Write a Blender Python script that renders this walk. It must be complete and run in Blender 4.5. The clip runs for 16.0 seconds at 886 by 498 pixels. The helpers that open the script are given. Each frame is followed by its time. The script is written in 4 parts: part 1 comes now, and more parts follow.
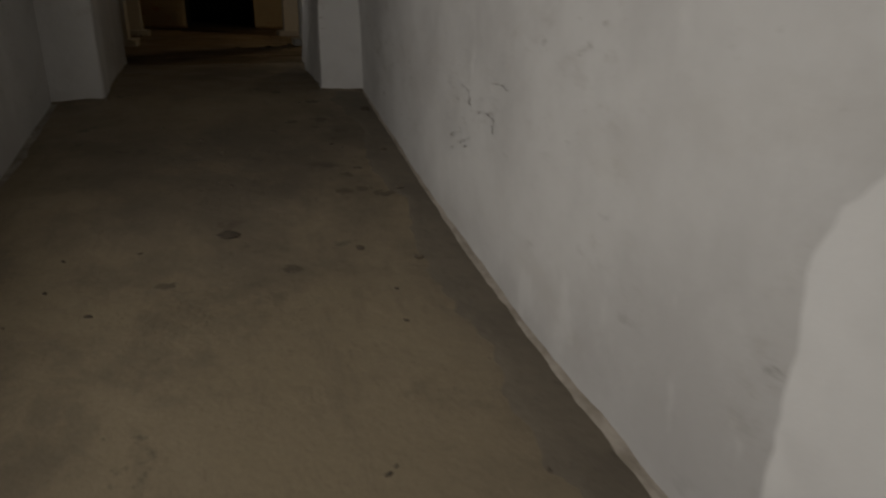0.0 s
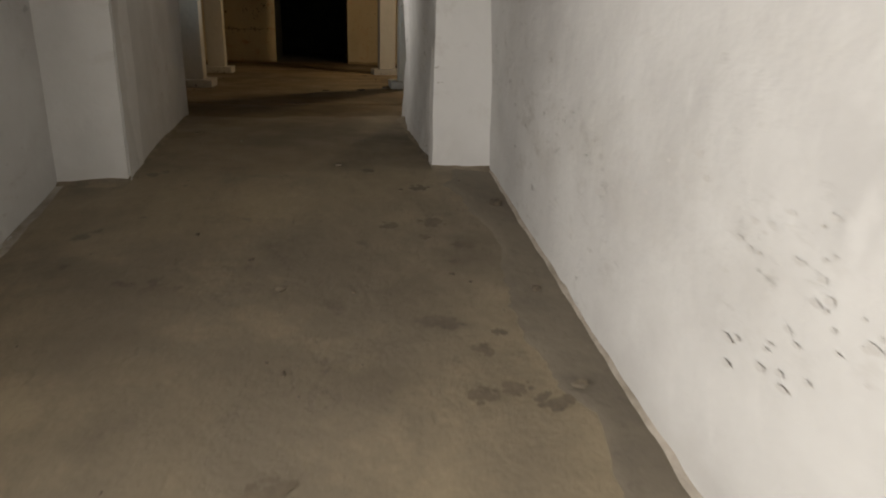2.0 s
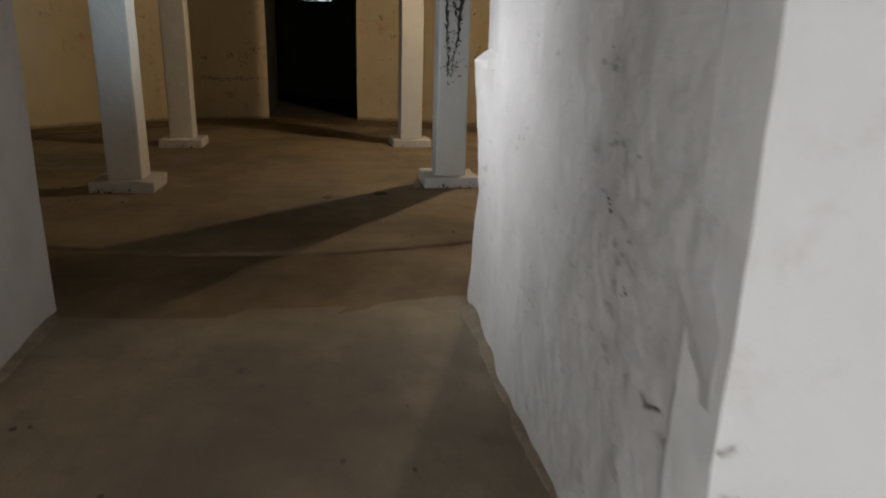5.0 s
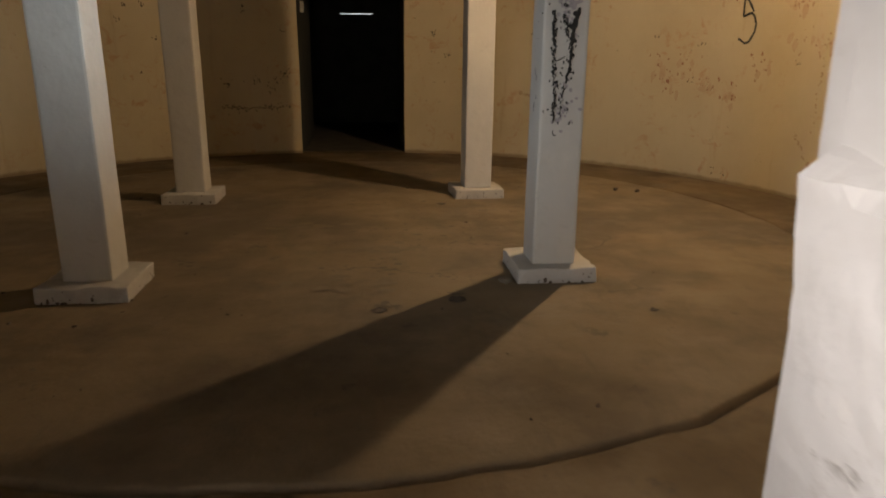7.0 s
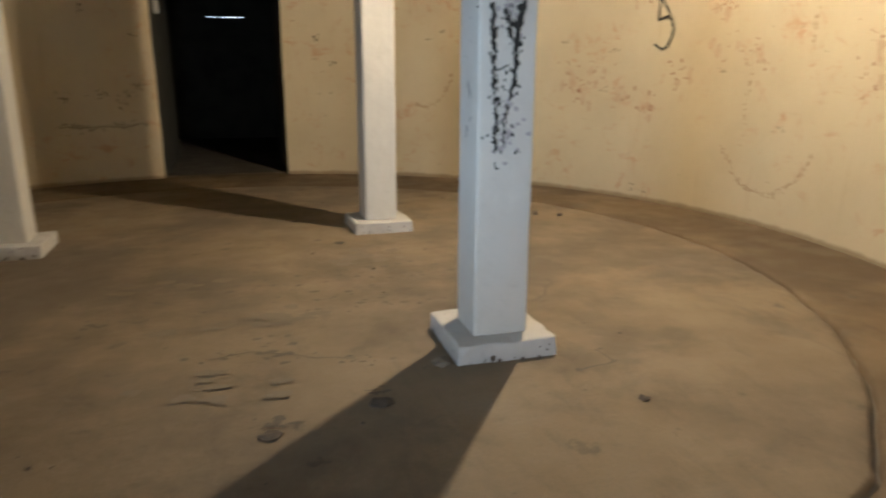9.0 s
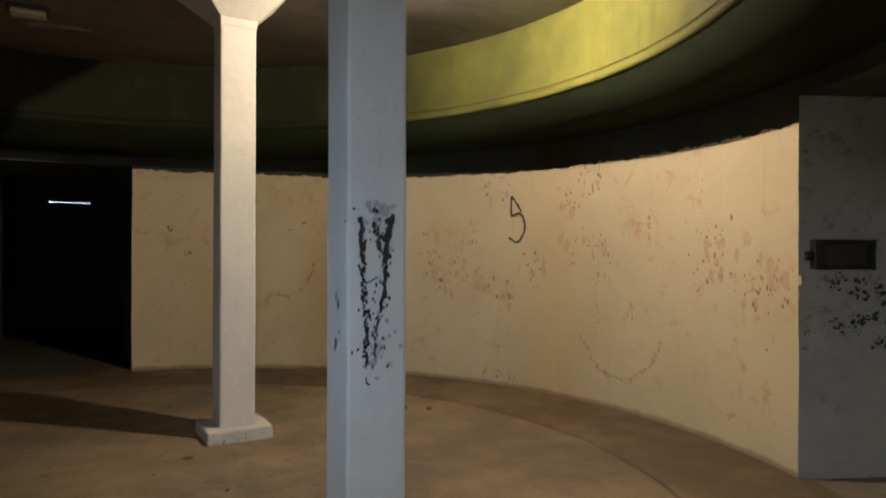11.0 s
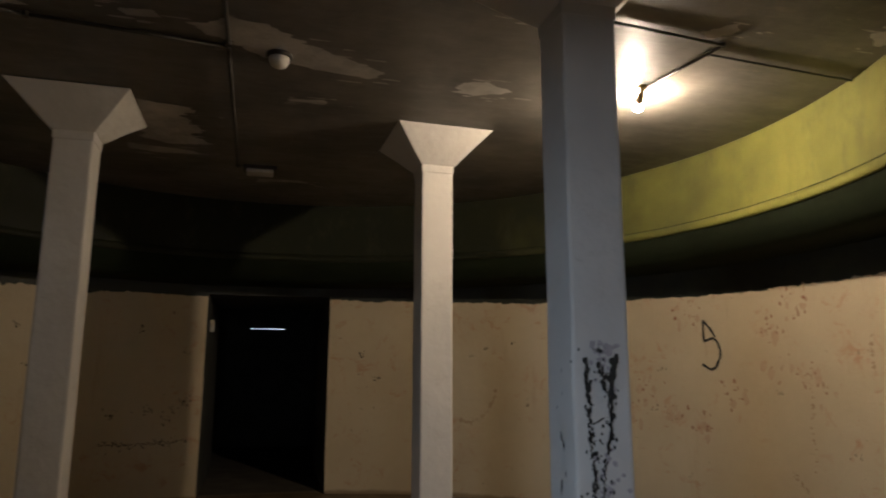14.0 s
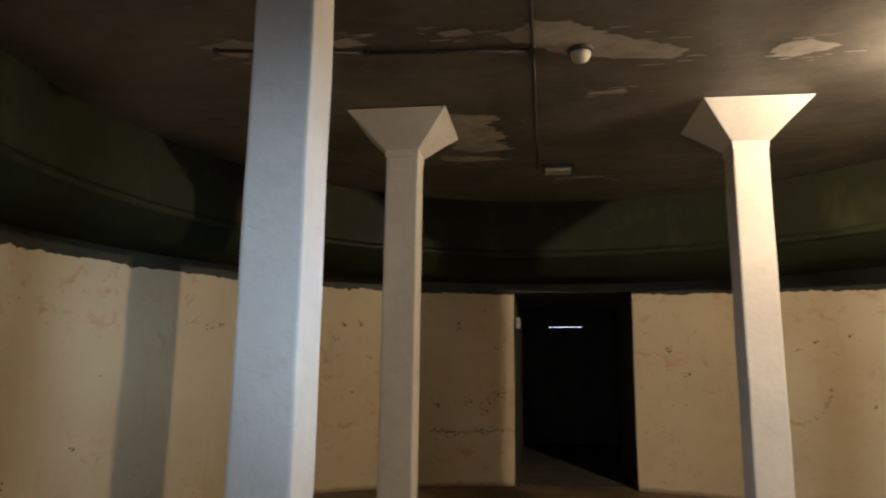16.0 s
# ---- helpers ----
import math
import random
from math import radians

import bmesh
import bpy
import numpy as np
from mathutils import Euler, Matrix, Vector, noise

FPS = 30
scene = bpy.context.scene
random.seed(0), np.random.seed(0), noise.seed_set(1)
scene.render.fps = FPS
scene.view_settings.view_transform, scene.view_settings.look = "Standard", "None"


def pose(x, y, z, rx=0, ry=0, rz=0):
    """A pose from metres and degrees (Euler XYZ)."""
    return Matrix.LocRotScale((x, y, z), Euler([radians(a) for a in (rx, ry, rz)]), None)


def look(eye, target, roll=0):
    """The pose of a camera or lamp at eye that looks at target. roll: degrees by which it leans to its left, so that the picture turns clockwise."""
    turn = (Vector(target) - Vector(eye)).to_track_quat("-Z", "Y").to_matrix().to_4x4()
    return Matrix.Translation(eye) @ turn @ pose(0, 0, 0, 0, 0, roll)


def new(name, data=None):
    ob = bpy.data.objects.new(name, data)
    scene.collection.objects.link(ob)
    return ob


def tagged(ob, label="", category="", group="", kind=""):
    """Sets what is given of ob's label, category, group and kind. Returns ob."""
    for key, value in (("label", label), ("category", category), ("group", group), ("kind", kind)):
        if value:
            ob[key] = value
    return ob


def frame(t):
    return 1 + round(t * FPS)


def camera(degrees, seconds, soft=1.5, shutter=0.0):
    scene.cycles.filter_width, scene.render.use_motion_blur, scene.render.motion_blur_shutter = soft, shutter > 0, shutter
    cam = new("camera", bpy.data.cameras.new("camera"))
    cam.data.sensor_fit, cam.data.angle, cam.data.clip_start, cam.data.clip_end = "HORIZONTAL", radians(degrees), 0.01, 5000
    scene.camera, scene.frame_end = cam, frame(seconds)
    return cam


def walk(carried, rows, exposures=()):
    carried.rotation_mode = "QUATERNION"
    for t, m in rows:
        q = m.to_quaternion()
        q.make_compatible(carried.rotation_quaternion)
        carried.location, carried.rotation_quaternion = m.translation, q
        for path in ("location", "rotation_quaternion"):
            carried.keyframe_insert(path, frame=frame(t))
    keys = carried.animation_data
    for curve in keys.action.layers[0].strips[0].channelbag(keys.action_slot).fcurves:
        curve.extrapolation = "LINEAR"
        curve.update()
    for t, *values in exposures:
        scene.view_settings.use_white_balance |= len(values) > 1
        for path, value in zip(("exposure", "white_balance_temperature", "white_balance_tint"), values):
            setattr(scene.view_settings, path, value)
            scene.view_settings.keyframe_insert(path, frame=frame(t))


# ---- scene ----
cam = camera(66.9, 16.0, soft=1.9, shutter=0.4)
PATH = [
    (0, (0.212, -11.793, 0.658), (0.761, -10.001, -0.039), 1.2),
    (0.5, (0.133, -11.387, 0.652), (0.546, -9.541, 0.002), 1.4),
    (1, (0.223, -10.924, 0.599), (0.578, -9.063, -0.04), 1.5),
    (1.5, (0.286, -10.463, 0.632), (0.628, -8.597, -0.001), 1.5),
    (2, (0.294, -9.963, 0.704), (0.62, -8.091, 0.082), 1.7),
    (2.5, (0.366, -9.39, 0.687), (0.69, -7.517, 0.065), 1.8),
    (3, (0.363, -8.851, 0.759), (0.685, -6.977, 0.137), 1.9),
    (3.5, (0.339, -8.362, 0.897), (0.657, -6.489, 0.272), 1.4),
    (4, (0.399, -7.85, 1.003), (0.709, -5.974, 0.381), 1.0),
    (4.5, (0.397, -7.424, 0.949), (0.71, -5.528, 0.395), 1.0),
    (4.7, (0.365, -7.266, 0.984), (0.688, -5.373, 0.427), 1.5),
    (6.8, (0.255, -5.345, 1.209), (0.463, -3.431, 0.669), 0.6),
    (7, (0.238, -5.191, 1.196), (0.445, -3.275, 0.663), 0.6),
    (7.5, (0.192, -4.868, 1.231), (0.396, -2.949, 0.705), 0.3),
    (8, (0.203, -4.525, 1.188), (0.432, -2.608, 0.665), 0.2),
    (8.5, (0.231, -4.323, 1.19), (0.503, -2.412, 0.67), 0.3),
    (9, (0.254, -4.164, 1.21), (0.791, -2.306, 0.699), 0.3),
    (9.2, (0.257, -4.103, 1.208), (0.935, -2.291, 0.7), 0.3),
    (11.3, (0.277, -3.994, 1.378), (1.224, -2.234, 1.453), 0.1),
    (11.5, (0.239, -4.036, 1.395), (1.195, -2.284, 1.505), 0.2),
    (12, (0.2, -4.023, 1.4), (1.153, -2.275, 1.589), -0.0),
    (12.5, (0.144, -4.016, 1.402), (1.086, -2.269, 1.647), -0.0),
    (13, (0.121, -4.031, 1.386), (0.98, -2.25, 1.681), 0.1),
    (13.5, (0.051, -4.008, 1.415), (0.734, -2.157, 1.743), 0.1),
    (14, (-0.006, -4.002, 1.428), (0.486, -2.096, 1.777), 0.2),
    (14.5, (-0.055, -4.008, 1.403), (0.22, -2.06, 1.762), 0.4),
    (15, (-0.104, -4.019, 1.38), (-0.048, -2.051, 1.737), 0.4),
    (15.5, (-0.151, -4.008, 1.366), (-0.289, -2.044, 1.717), 0.5),
    (16, (-0.189, -4.032, 1.347), (-0.519, -2.091, 1.695), 0.7),
]
EXPOSURES = [(0.0, -3.35, 6800, 10), (0.5, -2.5, 7000, 10), (1.0, -2.0, 7000, 10), (1.5, -1.7, 7000, 10), (2.5, -1.0, 6700, 10), (3.4, -0.55, 6400, 10), (4.0, -0.4, 6200, 10), (4.7, -0.6, 6100, 10), (6.8, -0.6, 6800, 17), (7.5, 0.15, 7200, 14), (8.0, 0.45, 6500, 10), (9.2, 0.6, 5400, 9), (11.3, -0.35, 5400, 10), (12.0, -0.58, 5450, 13), (13.0, -1.05, 5500, 14), (14.2, -0.95, 5500, 15), (15.0, -0.3, 5550, 13), (15.5, -0.15, 5600, 10), (16.0, 0.2, 5700, 13)]
walk(cam, [(t, look(eye, target, roll)) for t, eye, target, roll in PATH], EXPOSURES)

# ---- world and light ----
world = bpy.data.worlds.new("sky")
scene.world = world
world.use_nodes = True
sky = world.node_tree.nodes.new("ShaderNodeTexSky")
sky.sky_type, sky.sun_disc = "NISHITA", False
sky.sun_elevation, sky.sun_rotation = radians(35), radians(200)
world.node_tree.links.new(sky.outputs[0], world.node_tree.nodes["Background"].inputs[0])
world.node_tree.nodes["Background"].inputs[1].default_value = 0.05


def fill_lamp(name, eye, target, width, height, watts, colour, spread=180):
    """An added fill lamp, in place of a light carried beside the camera."""
    data = bpy.data.lights.new(name, "AREA")
    data.shape, data.size, data.size_y, data.energy, data.color = "RECTANGLE", width, height, watts, colour
    data.spread = radians(spread)
    ob = new(name, data)
    ob.matrix_world = look(eye, target)
    return ob


COOL = (0.70, 0.87, 1.0)
# unseen source behind the start, replacing part of a carried torch
fill_lamp("fill_corridor", (-0.25, -14.1, 0.25), (0.3, -6.0, 0.5), 1.4, 1.5, 40, (1.0, 0.98, 0.97))
# invented side source; the corridor's left wall is left open for it
fill_lamp("fill_corridor_side", (-1.8, -10.8, 0.85), (1.2, -9.5, 0.45), 3.1, 1.4, 450, (1.0, 0.98, 0.96))
# two added lamps, never in view, cool the near columns' front faces
fill_lamp("fill_columns", (-1.86, -4.35, 1.65), (1.1, -1.75, 0.95), 0.9, 0.6, 9.0, COOL, 54)
fill_lamp("fill_columns", (2.25, -4.12, 1.65), (-1.24, -1.6, 1.6), 0.9, 0.6, 7.2, COOL, 33)
# another added lamp, only there to brighten the right reveal
fill_lamp("fill_reveal", (-0.92, -5.1, 1.65), (0.92, -4.5, 0.85), 0.8, 0.5, 9.5, (1.0, 0.98, 0.96), 60)
BULB_RADIANCE = 6100

# ---- materials ----
R_WALL, R_OUT, R_BEAM, Z_CEIL, Z_SOFFIT, Z_LINTEL = 4.27, 6.28, 3.58, 3.24, 2.6, 2.27


class Nodes:
    """A small builder for one material's node tree."""

    def __init__(self, name):
        self.mat = bpy.data.materials.new(name)
        self.mat.use_nodes = True
        self.tree = self.mat.node_tree
        self.bsdf = self.tree.nodes["Principled BSDF"]
        self.place = self.add("ShaderNodeTexCoord").outputs["Object"]

    def add(self, kind, **props):
        node = self.tree.nodes.new(kind)
        for key, value in props.items():
            setattr(node, key, value)
        return node

    def link(self, a, b):
        self.tree.links.new(a, b)

    def noise(self, scale, detail=5.0, rough=0.6, stretch=None, shift=0.0, distortion=0.0):
        vec = self.place
        m = self.add("ShaderNodeMapping")
        m.inputs["Scale"].default_value = stretch or (1, 1, 1)
        m.inputs["Location"].default_value = (shift, shift * 0.7, -shift)
        self.link(vec, m.inputs[0])
        n = self.add("ShaderNodeTexNoise")
        n.inputs["Scale"].default_value, n.inputs["Detail"].default_value = scale, detail
        n.inputs["Roughness"].default_value, n.inputs["Distortion"].default_value = rough, distortion
        self.link(m.outputs[0], n.inputs["Vector"])
        return n.outputs[0]

    def step(self, value, lo, hi, a=0.0, b=1.0):
        r = self.add("ShaderNodeMapRange")
        r.interpolation_type = "SMOOTHSTEP"
        for key, v in (("From Min", lo), ("From Max", hi), ("To Min", a), ("To Max", b)):
            r.inputs[key].default_value = v
        self.link(value, r.inputs[0])
        return r.outputs[0]

    def math(self, op, a, b=0.0):
        m = self.add("ShaderNodeMath", operation=op)
        for k, v in enumerate((a, b)):
            if isinstance(v, (int, float)):
                m.inputs[k].default_value = v
            else:
                self.link(v, m.inputs[k])
        return m.outputs[0]

    def mix(self, factor, a, b):
        m = self.add("ShaderNodeMix", data_type="RGBA")
        for k, v in ((0, factor), (6, a), (7, b)):
            if isinstance(v, (int, float)):
                m.inputs[k].default_value = v
            elif isinstance(v, tuple):
                m.inputs[k].default_value = (*v, 1)
            else:
                self.link(v, m.inputs[k])
        return m.outputs[2]

    def height(self):
        s = self.add("ShaderNodeSeparateXYZ")
        self.link(self.place, s.inputs[0])
        return s.outputs

    def finish(self, colour, rough, bump=None, strength=0.3, distance=0.01, metal=0.0):
        for key, v in (("Base Color", colour), ("Roughness", rough)):
            if isinstance(v, tuple):
                self.bsdf.inputs[key].default_value = (*v, 1)
            elif isinstance(v, (int, float)):
                self.bsdf.inputs[key].default_value = v
            else:
                self.link(v, self.bsdf.inputs[key])
        self.bsdf.inputs["Metallic"].default_value = metal
        if bump is not None:
            b = self.add("ShaderNodeBump")
            b.inputs["Strength"].default_value, b.inputs["Distance"].default_value = strength, distance
            self.link(bump, b.inputs["Height"])
            self.link(b.outputs[0], self.bsdf.inputs["Normal"])
        return self.mat


def limewash(name, base, grime, shift=0.0, amount=1.0, spots=0.62, lumps=0.0):
    """Old whitewashed plaster: soft grey clouds, brown rubbings, small chips."""
    n = Nodes(name)
    cloud = n.step(n.noise(1.1, 6, 0.62, shift=shift), 0.36, 0.72, 0, 0.75 * amount)
    c = n.mix(cloud, base, tuple(v * k for v, k in zip(base, (0.70, 0.69, 0.69))))
    zone = n.step(n.noise(0.9, 3, 0.55, shift=shift + 9), 0.40, 0.60)
    rub = n.math("MULTIPLY", n.step(n.noise(6.5, 8, 0.72, stretch=(1, 0.7, 1.4), shift=shift + 3, distortion=0.3), 0.53, 0.70), zone)
    c = n.mix(n.math("MULTIPLY", rub, 0.34 * amount), c, grime)
    haze = n.step(n.noise(2.2, 5, 0.6, stretch=(1, 0.6, 1.2), shift=shift + 41), 0.50, 0.74, 0, 0.28 * amount)
    c = n.mix(haze, c, tuple(v * k for v, k in zip(base, (0.72, 0.68, 0.62))))
    knock = n.math("MULTIPLY", n.step(n.noise(11, 5, 0.6, stretch=(1, 0.6, 1.3), shift=shift + 5), spots, spots + 0.12), zone)
    c = n.mix(n.math("MULTIPLY", knock, 0.5), c, tuple(v * 0.6 for v in grime))
    wipe = n.step(n.noise(3.0, 5, 0.6, stretch=(1, 1.6, 0.7), shift=shift + 17), 0.60, 0.72, 0, 0.5)
    c = n.mix(wipe, c, tuple(min(0.86, v * 1.08) for v in base))
    bump = n.math("ADD", n.math("MULTIPLY", n.noise(2.6, 5, 0.55, shift=shift), 1.0), n.math("MULTIPLY", n.noise(13, 5, 0.6), 0.16))
    lump = n.math("MULTIPLY", n.step(n.noise(7, 4, 0.6, stretch=(1, 0.8, 1.3), shift=shift + 71), 0.54, 0.70), zone)
    bump = n.math("ADD", bump, n.math("MULTIPLY", lump, lumps))
    bump = n.math("SUBTRACT", bump, n.math("MULTIPLY", knock, 0.12))
    return n.finish(c, 0.78, bump, 0.5, 0.04)


def cream_wall():
    """Cream paint below an uneven line, black-green paint above it."""
    n = Nodes("cream_wall_paint")
    base = n.mix(n.step(n.noise(0.9, 5), 0.35, 0.75), (0.60, 0.505, 0.325), (0.525, 0.43, 0.265))
    zone = n.step(n.noise(0.8, 3, shift=4), 0.40, 0.55)
    red = n.math("MULTIPLY", n.step(n.noise(6.0, 7, 0.7, shift=2, distortion=0.6), 0.53, 0.68), zone)
    c = n.mix(n.math("MULTIPLY", red, 0.6), base, (0.46, 0.21, 0.10))
    drip = n.math("MULTIPLY", n.step(n.noise(7, 3, 0.6, stretch=(1, 1, 0.12), shift=7), 0.62, 0.75), 0.28)
    c = n.mix(drip, c, (0.42, 0.29, 0.15))
    dot = n.math("MULTIPLY", n.step(n.noise(15, 3, 0.6, shift=11), 0.70, 0.74), n.step(n.noise(1.7, 2, shift=12), 0.48, 0.58))
    c = n.mix(n.math("MULTIPLY", dot, 0.85), c, (0.10, 0.055, 0.03))
    z = n.height()[2]
    edge = n.math("ADD", n.math("MULTIPLY", n.math("SUBTRACT", n.noise(1.1, 3, shift=20), 0.5), 0.10), n.math("MULTIPLY", n.math("SUBTRACT", n.noise(8, 7, 0.7, shift=21), 0.5), 0.12))
    # the line sinks a little towards the lamp's side
    x = n.height()[0]
    edge = n.math("ADD", edge, n.step(x, 1.0, 4.2, 2.235, 2.12))
    upper = n.step(n.math("SUBTRACT", z, edge), -0.003, 0.003)
    dark = n.mix(n.step(n.noise(2.5, 6, 0.7, shift=30), 0.4, 0.7), (0.018, 0.021, 0.014), (0.032, 0.036, 0.02))
    c = n.mix(upper, c, dark)
    skirt = n.step(n.math("ADD", z, n.math("MULTIPLY", n.noise(8, 4), 0.05)), 0.03, 0.07, 0.75, 0.0)
    c = n.mix(skirt, c, (0.22, 0.15, 0.08))
    bump = n.math("ADD", n.noise(3.5, 6, 0.6), n.math("MULTIPLY", n.noise(60, 3), 0.2))
    return n.finish(c, n.step(n.noise(3, 3), 0.3, 0.7, 0.5, 0.7), bump, 0.35, 0.025)


def earth_floor(name="worn_concrete_floor", tint=(1.0, 1.0, 1.0)):
    """Old screed under trodden dirt: tan and grey-brown clouds, swept streaks, dark spots."""
    n = Nodes(name)
    tone = lambda c: tuple(a * b for a, b in zip(c, tint))
    c = n.mix(n.step(n.noise(0.55, 6, 0.6, shift=2), 0.38, 0.62), tone((0.285, 0.232, 0.15)), tone((0.18, 0.15, 0.107)))
    c = n.mix(n.math("MULTIPLY", n.step(n.noise(1.7, 8, 0.7, shift=5, distortion=0.2), 0.48, 0.68), 0.55), c, tone((0.125, 0.103, 0.073)))
    c = n.mix(n.math("MULTIPLY", n.step(n.noise(1.4, 7, 0.66, shift=15, distortion=0.1), 0.52, 0.70), 0.5), c, tone((0.35, 0.285, 0.188)))
    sweep = n.step(n.noise(6, 5, 0.65, stretch=(1.6, 0.35, 1), shift=25), 0.52, 0.72, 0, 0.35)
    c = n.mix(sweep, c, tone((0.15, 0.122, 0.085)))
    spot = n.math("MULTIPLY", n.step(n.noise(6, 5, 0.62, shift=8), 0.62, 0.70), n.step(n.noise(1.4, 2, shift=9), 0.42, 0.58))
    c = n.mix(n.math("MULTIPLY", spot, 0.6), c, (0.07, 0.055, 0.04))
    vein = n.math("ABSOLUTE", n.math("SUBTRACT", n.noise(1.6, 6, 0.62, shift=31), 0.5))
    vein = n.math("MULTIPLY", n.step(vein, 0.004, 0.014, 1.0, 0.0), n.step(n.noise(1.1, 3, shift=33), 0.50, 0.62))
    c = n.mix(n.math("MULTIPLY", vein, 0.18), c, (0.07, 0.056, 0.042))
    grit = n.noise(70, 4, 0.7)
    c = n.mix(n.step(grit, 0.35, 0.75, 0, 0.22), c, (0.12, 0.095, 0.065))
    bump = n.math("ADD", n.math("MULTIPLY", n.noise(5, 8, 0.68), 1.0), n.math("SUBTRACT", n.math("MULTIPLY", grit, 0.12), n.math("MULTIPLY", vein, 0.06)))
    return n.finish(c, n.step(n.noise(2.2, 4, shift=2), 0.3, 0.7, 0.55, 0.85), bump, 0.4, 0.03)


def dark_ceiling():
    """Sooty gloss paint, brushed in one direction, with bare streaks."""
    n = Nodes("sooty_ceiling_paint")
    c = n.mix(n.step(n.noise(1.2, 6, 0.65), 0.35, 0.7), (0.172, 0.157, 0.130), (0.085, 0.079, 0.068))
    streak = n.noise(6, 7, 0.72, stretch=(0.45, 1.7, 1), shift=3, distortion=0.25)
    c = n.mix(n.math("MULTIPLY", n.step(streak, 0.58, 0.76), 0.5), c, (0.25, 0.215, 0.16))
    c = n.mix(n.math("MULTIPLY", n.step(n.noise(24, 4, 0.6, stretch=(0.5, 1.8, 1)), 0.66, 0.7), 0.4), c, (0.26, 0.24, 0.2))
    bump = n.math("ADD", n.math("MULTIPLY", streak, 0.7), n.math("MULTIPLY", n.noise(30, 4, 0.6, stretch=(0.3, 2, 1)), 0.3))
    return n.finish(c, n.step(streak, 0.3, 0.7, 0.40, 0.6), bump, 0.3, 0.015)


def olive_paint():
    """Olive gloss paint under uneven soot, with drips and pinhead chips."""
    n = Nodes("olive_green_paint")
    c = n.mix(n.step(n.noise(1.6, 6, 0.65), 0.35, 0.7), (0.215, 0.212, 0.045), (0.17, 0.168, 0.038))
    soot = n.step(n.noise(0.42, 4, 0.6, shift=11), 0.36, 0.64)
    c = n.mix(n.math("MULTIPLY", soot, 0.6), c, (0.034, 0.039, 0.027))
    # bulb falloff painted into the western half; darker brown towards the side opening
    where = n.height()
    west_dim = n.step(n.math("ADD", where[0], n.math("MULTIPLY", n.noise(0.9, 4, 0.6, shift=51), 1.8)), 3.2, 4.4, 0.95, 0.0)
    c = n.mix(west_dim, c, (0.018, 0.020, 0.013))
    brown_end = n.step(n.math("ADD", where[1], n.math("MULTIPLY", n.noise(1.3, 4, 0.6, shift=61), 0.9)), -1.5, -0.1, 0.92, 0.0)
    c = n.mix(brown_end, c, (0.036, 0.028, 0.014))
    wipe = n.step(n.noise(3.5, 6, 0.7, stretch=(1, 1, 0.5), shift=12), 0.5, 0.75, 0, 0.45)
    c = n.mix(wipe, c, (0.07, 0.072, 0.036))
    chip = n.step(n.noise(26, 3, 0.6, shift=8), 0.74, 0.76)
    c = n.mix(n.math("MULTIPLY", chip, 0.6), c, (0.03, 0.028, 0.02))
    n.bsdf.inputs["Specular IOR Level"].default_value = 0.1
    return n.finish(c, n.step(n.noise(4, 5, 0.6, shift=71), 0.3, 0.7, 0.42, 0.62), n.noise(9, 6, 0.65), 0.3, 0.015)


def plain(name, a, b, scale, rough, metal=0.0, bump_scale=30, bump=0.3):
    n = Nodes(name)
    c = n.mix(n.step(n.noise(scale, 5, 0.65), 0.35, 0.7), a, b)
    c = n.mix(n.step(n.noise(scale * 7, 4, 0.6, shift=4), 0.55, 0.75, 0, 0.4), c, tuple(v * 0.6 for v in b))
    return n.finish(c, rough, n.noise(bump_scale, 4, 0.6), bump, 0.01, metal)


def glow(name, colour, strength):
    n = Nodes(name)
    n.bsdf.inputs["Emission Color"].default_value = (*colour, 1)
    n.bsdf.inputs["Emission Strength"].default_value = strength
    return n.finish((0.9, 0.88, 0.8), 0.3)


M_WHITE = limewash("whitewashed_plaster", (0.592, 0.584, 0.568), (0.256, 0.224, 0.184), lumps=0.12)
M_JAMB = limewash("white_jamb_paint", (0.672, 0.664, 0.647), (0.336, 0.286, 0.235), shift=6, amount=0.6, spots=0.71)
M_GREY = limewash("grey_plaster", (0.42, 0.41, 0.36), (0.09, 0.08, 0.07), shift=13, amount=1.2, spots=0.56)
M_CREAM = cream_wall()
M_FLOOR = earth_floor(tint=(0.84, 0.765, 0.68))
M_RAMP = earth_floor("trodden_ramp_floor", (0.92, 0.905, 0.90))
M_RING = earth_floor("brown_dirt_ring", (0.64, 0.53, 0.39))
M_OUTSIDE = glow("outside_daylight", (0.9, 0.95, 1.0), 7.0)
M_BASE = limewash("dirty_plinth_paint", (0.548, 0.523, 0.473), (0.166, 0.137, 0.0996), shift=27, amount=1.3, spots=0.50)
M_CEIL = dark_ceiling()
M_COLUMN = limewash("column_paint", (0.585, 0.560, 0.500), (0.315, 0.282, 0.225), shift=21, amount=0.55, spots=0.68)
M_GREEN = olive_paint()
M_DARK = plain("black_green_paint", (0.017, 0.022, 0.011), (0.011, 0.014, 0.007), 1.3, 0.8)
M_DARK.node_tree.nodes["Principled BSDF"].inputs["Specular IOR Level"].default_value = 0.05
M_PATCH = plain("bare_plaster", (0.46, 0.43, 0.38), (0.34, 0.32, 0.28), 5.0, 0.8)
M_BLACK = plain("black_brush_paint", (0.012, 0.013, 0.012), (0.02, 0.022, 0.02), 30.0, 0.45)
M_PIPE = plain("dark_conduit", (0.05, 0.045, 0.035), (0.03, 0.028, 0.022), 20.0, 0.5)
M_BRASS = plain("old_brass", (0.40, 0.30, 0.14), (0.28, 0.2, 0.09), 20.0, 0.4, metal=0.7)
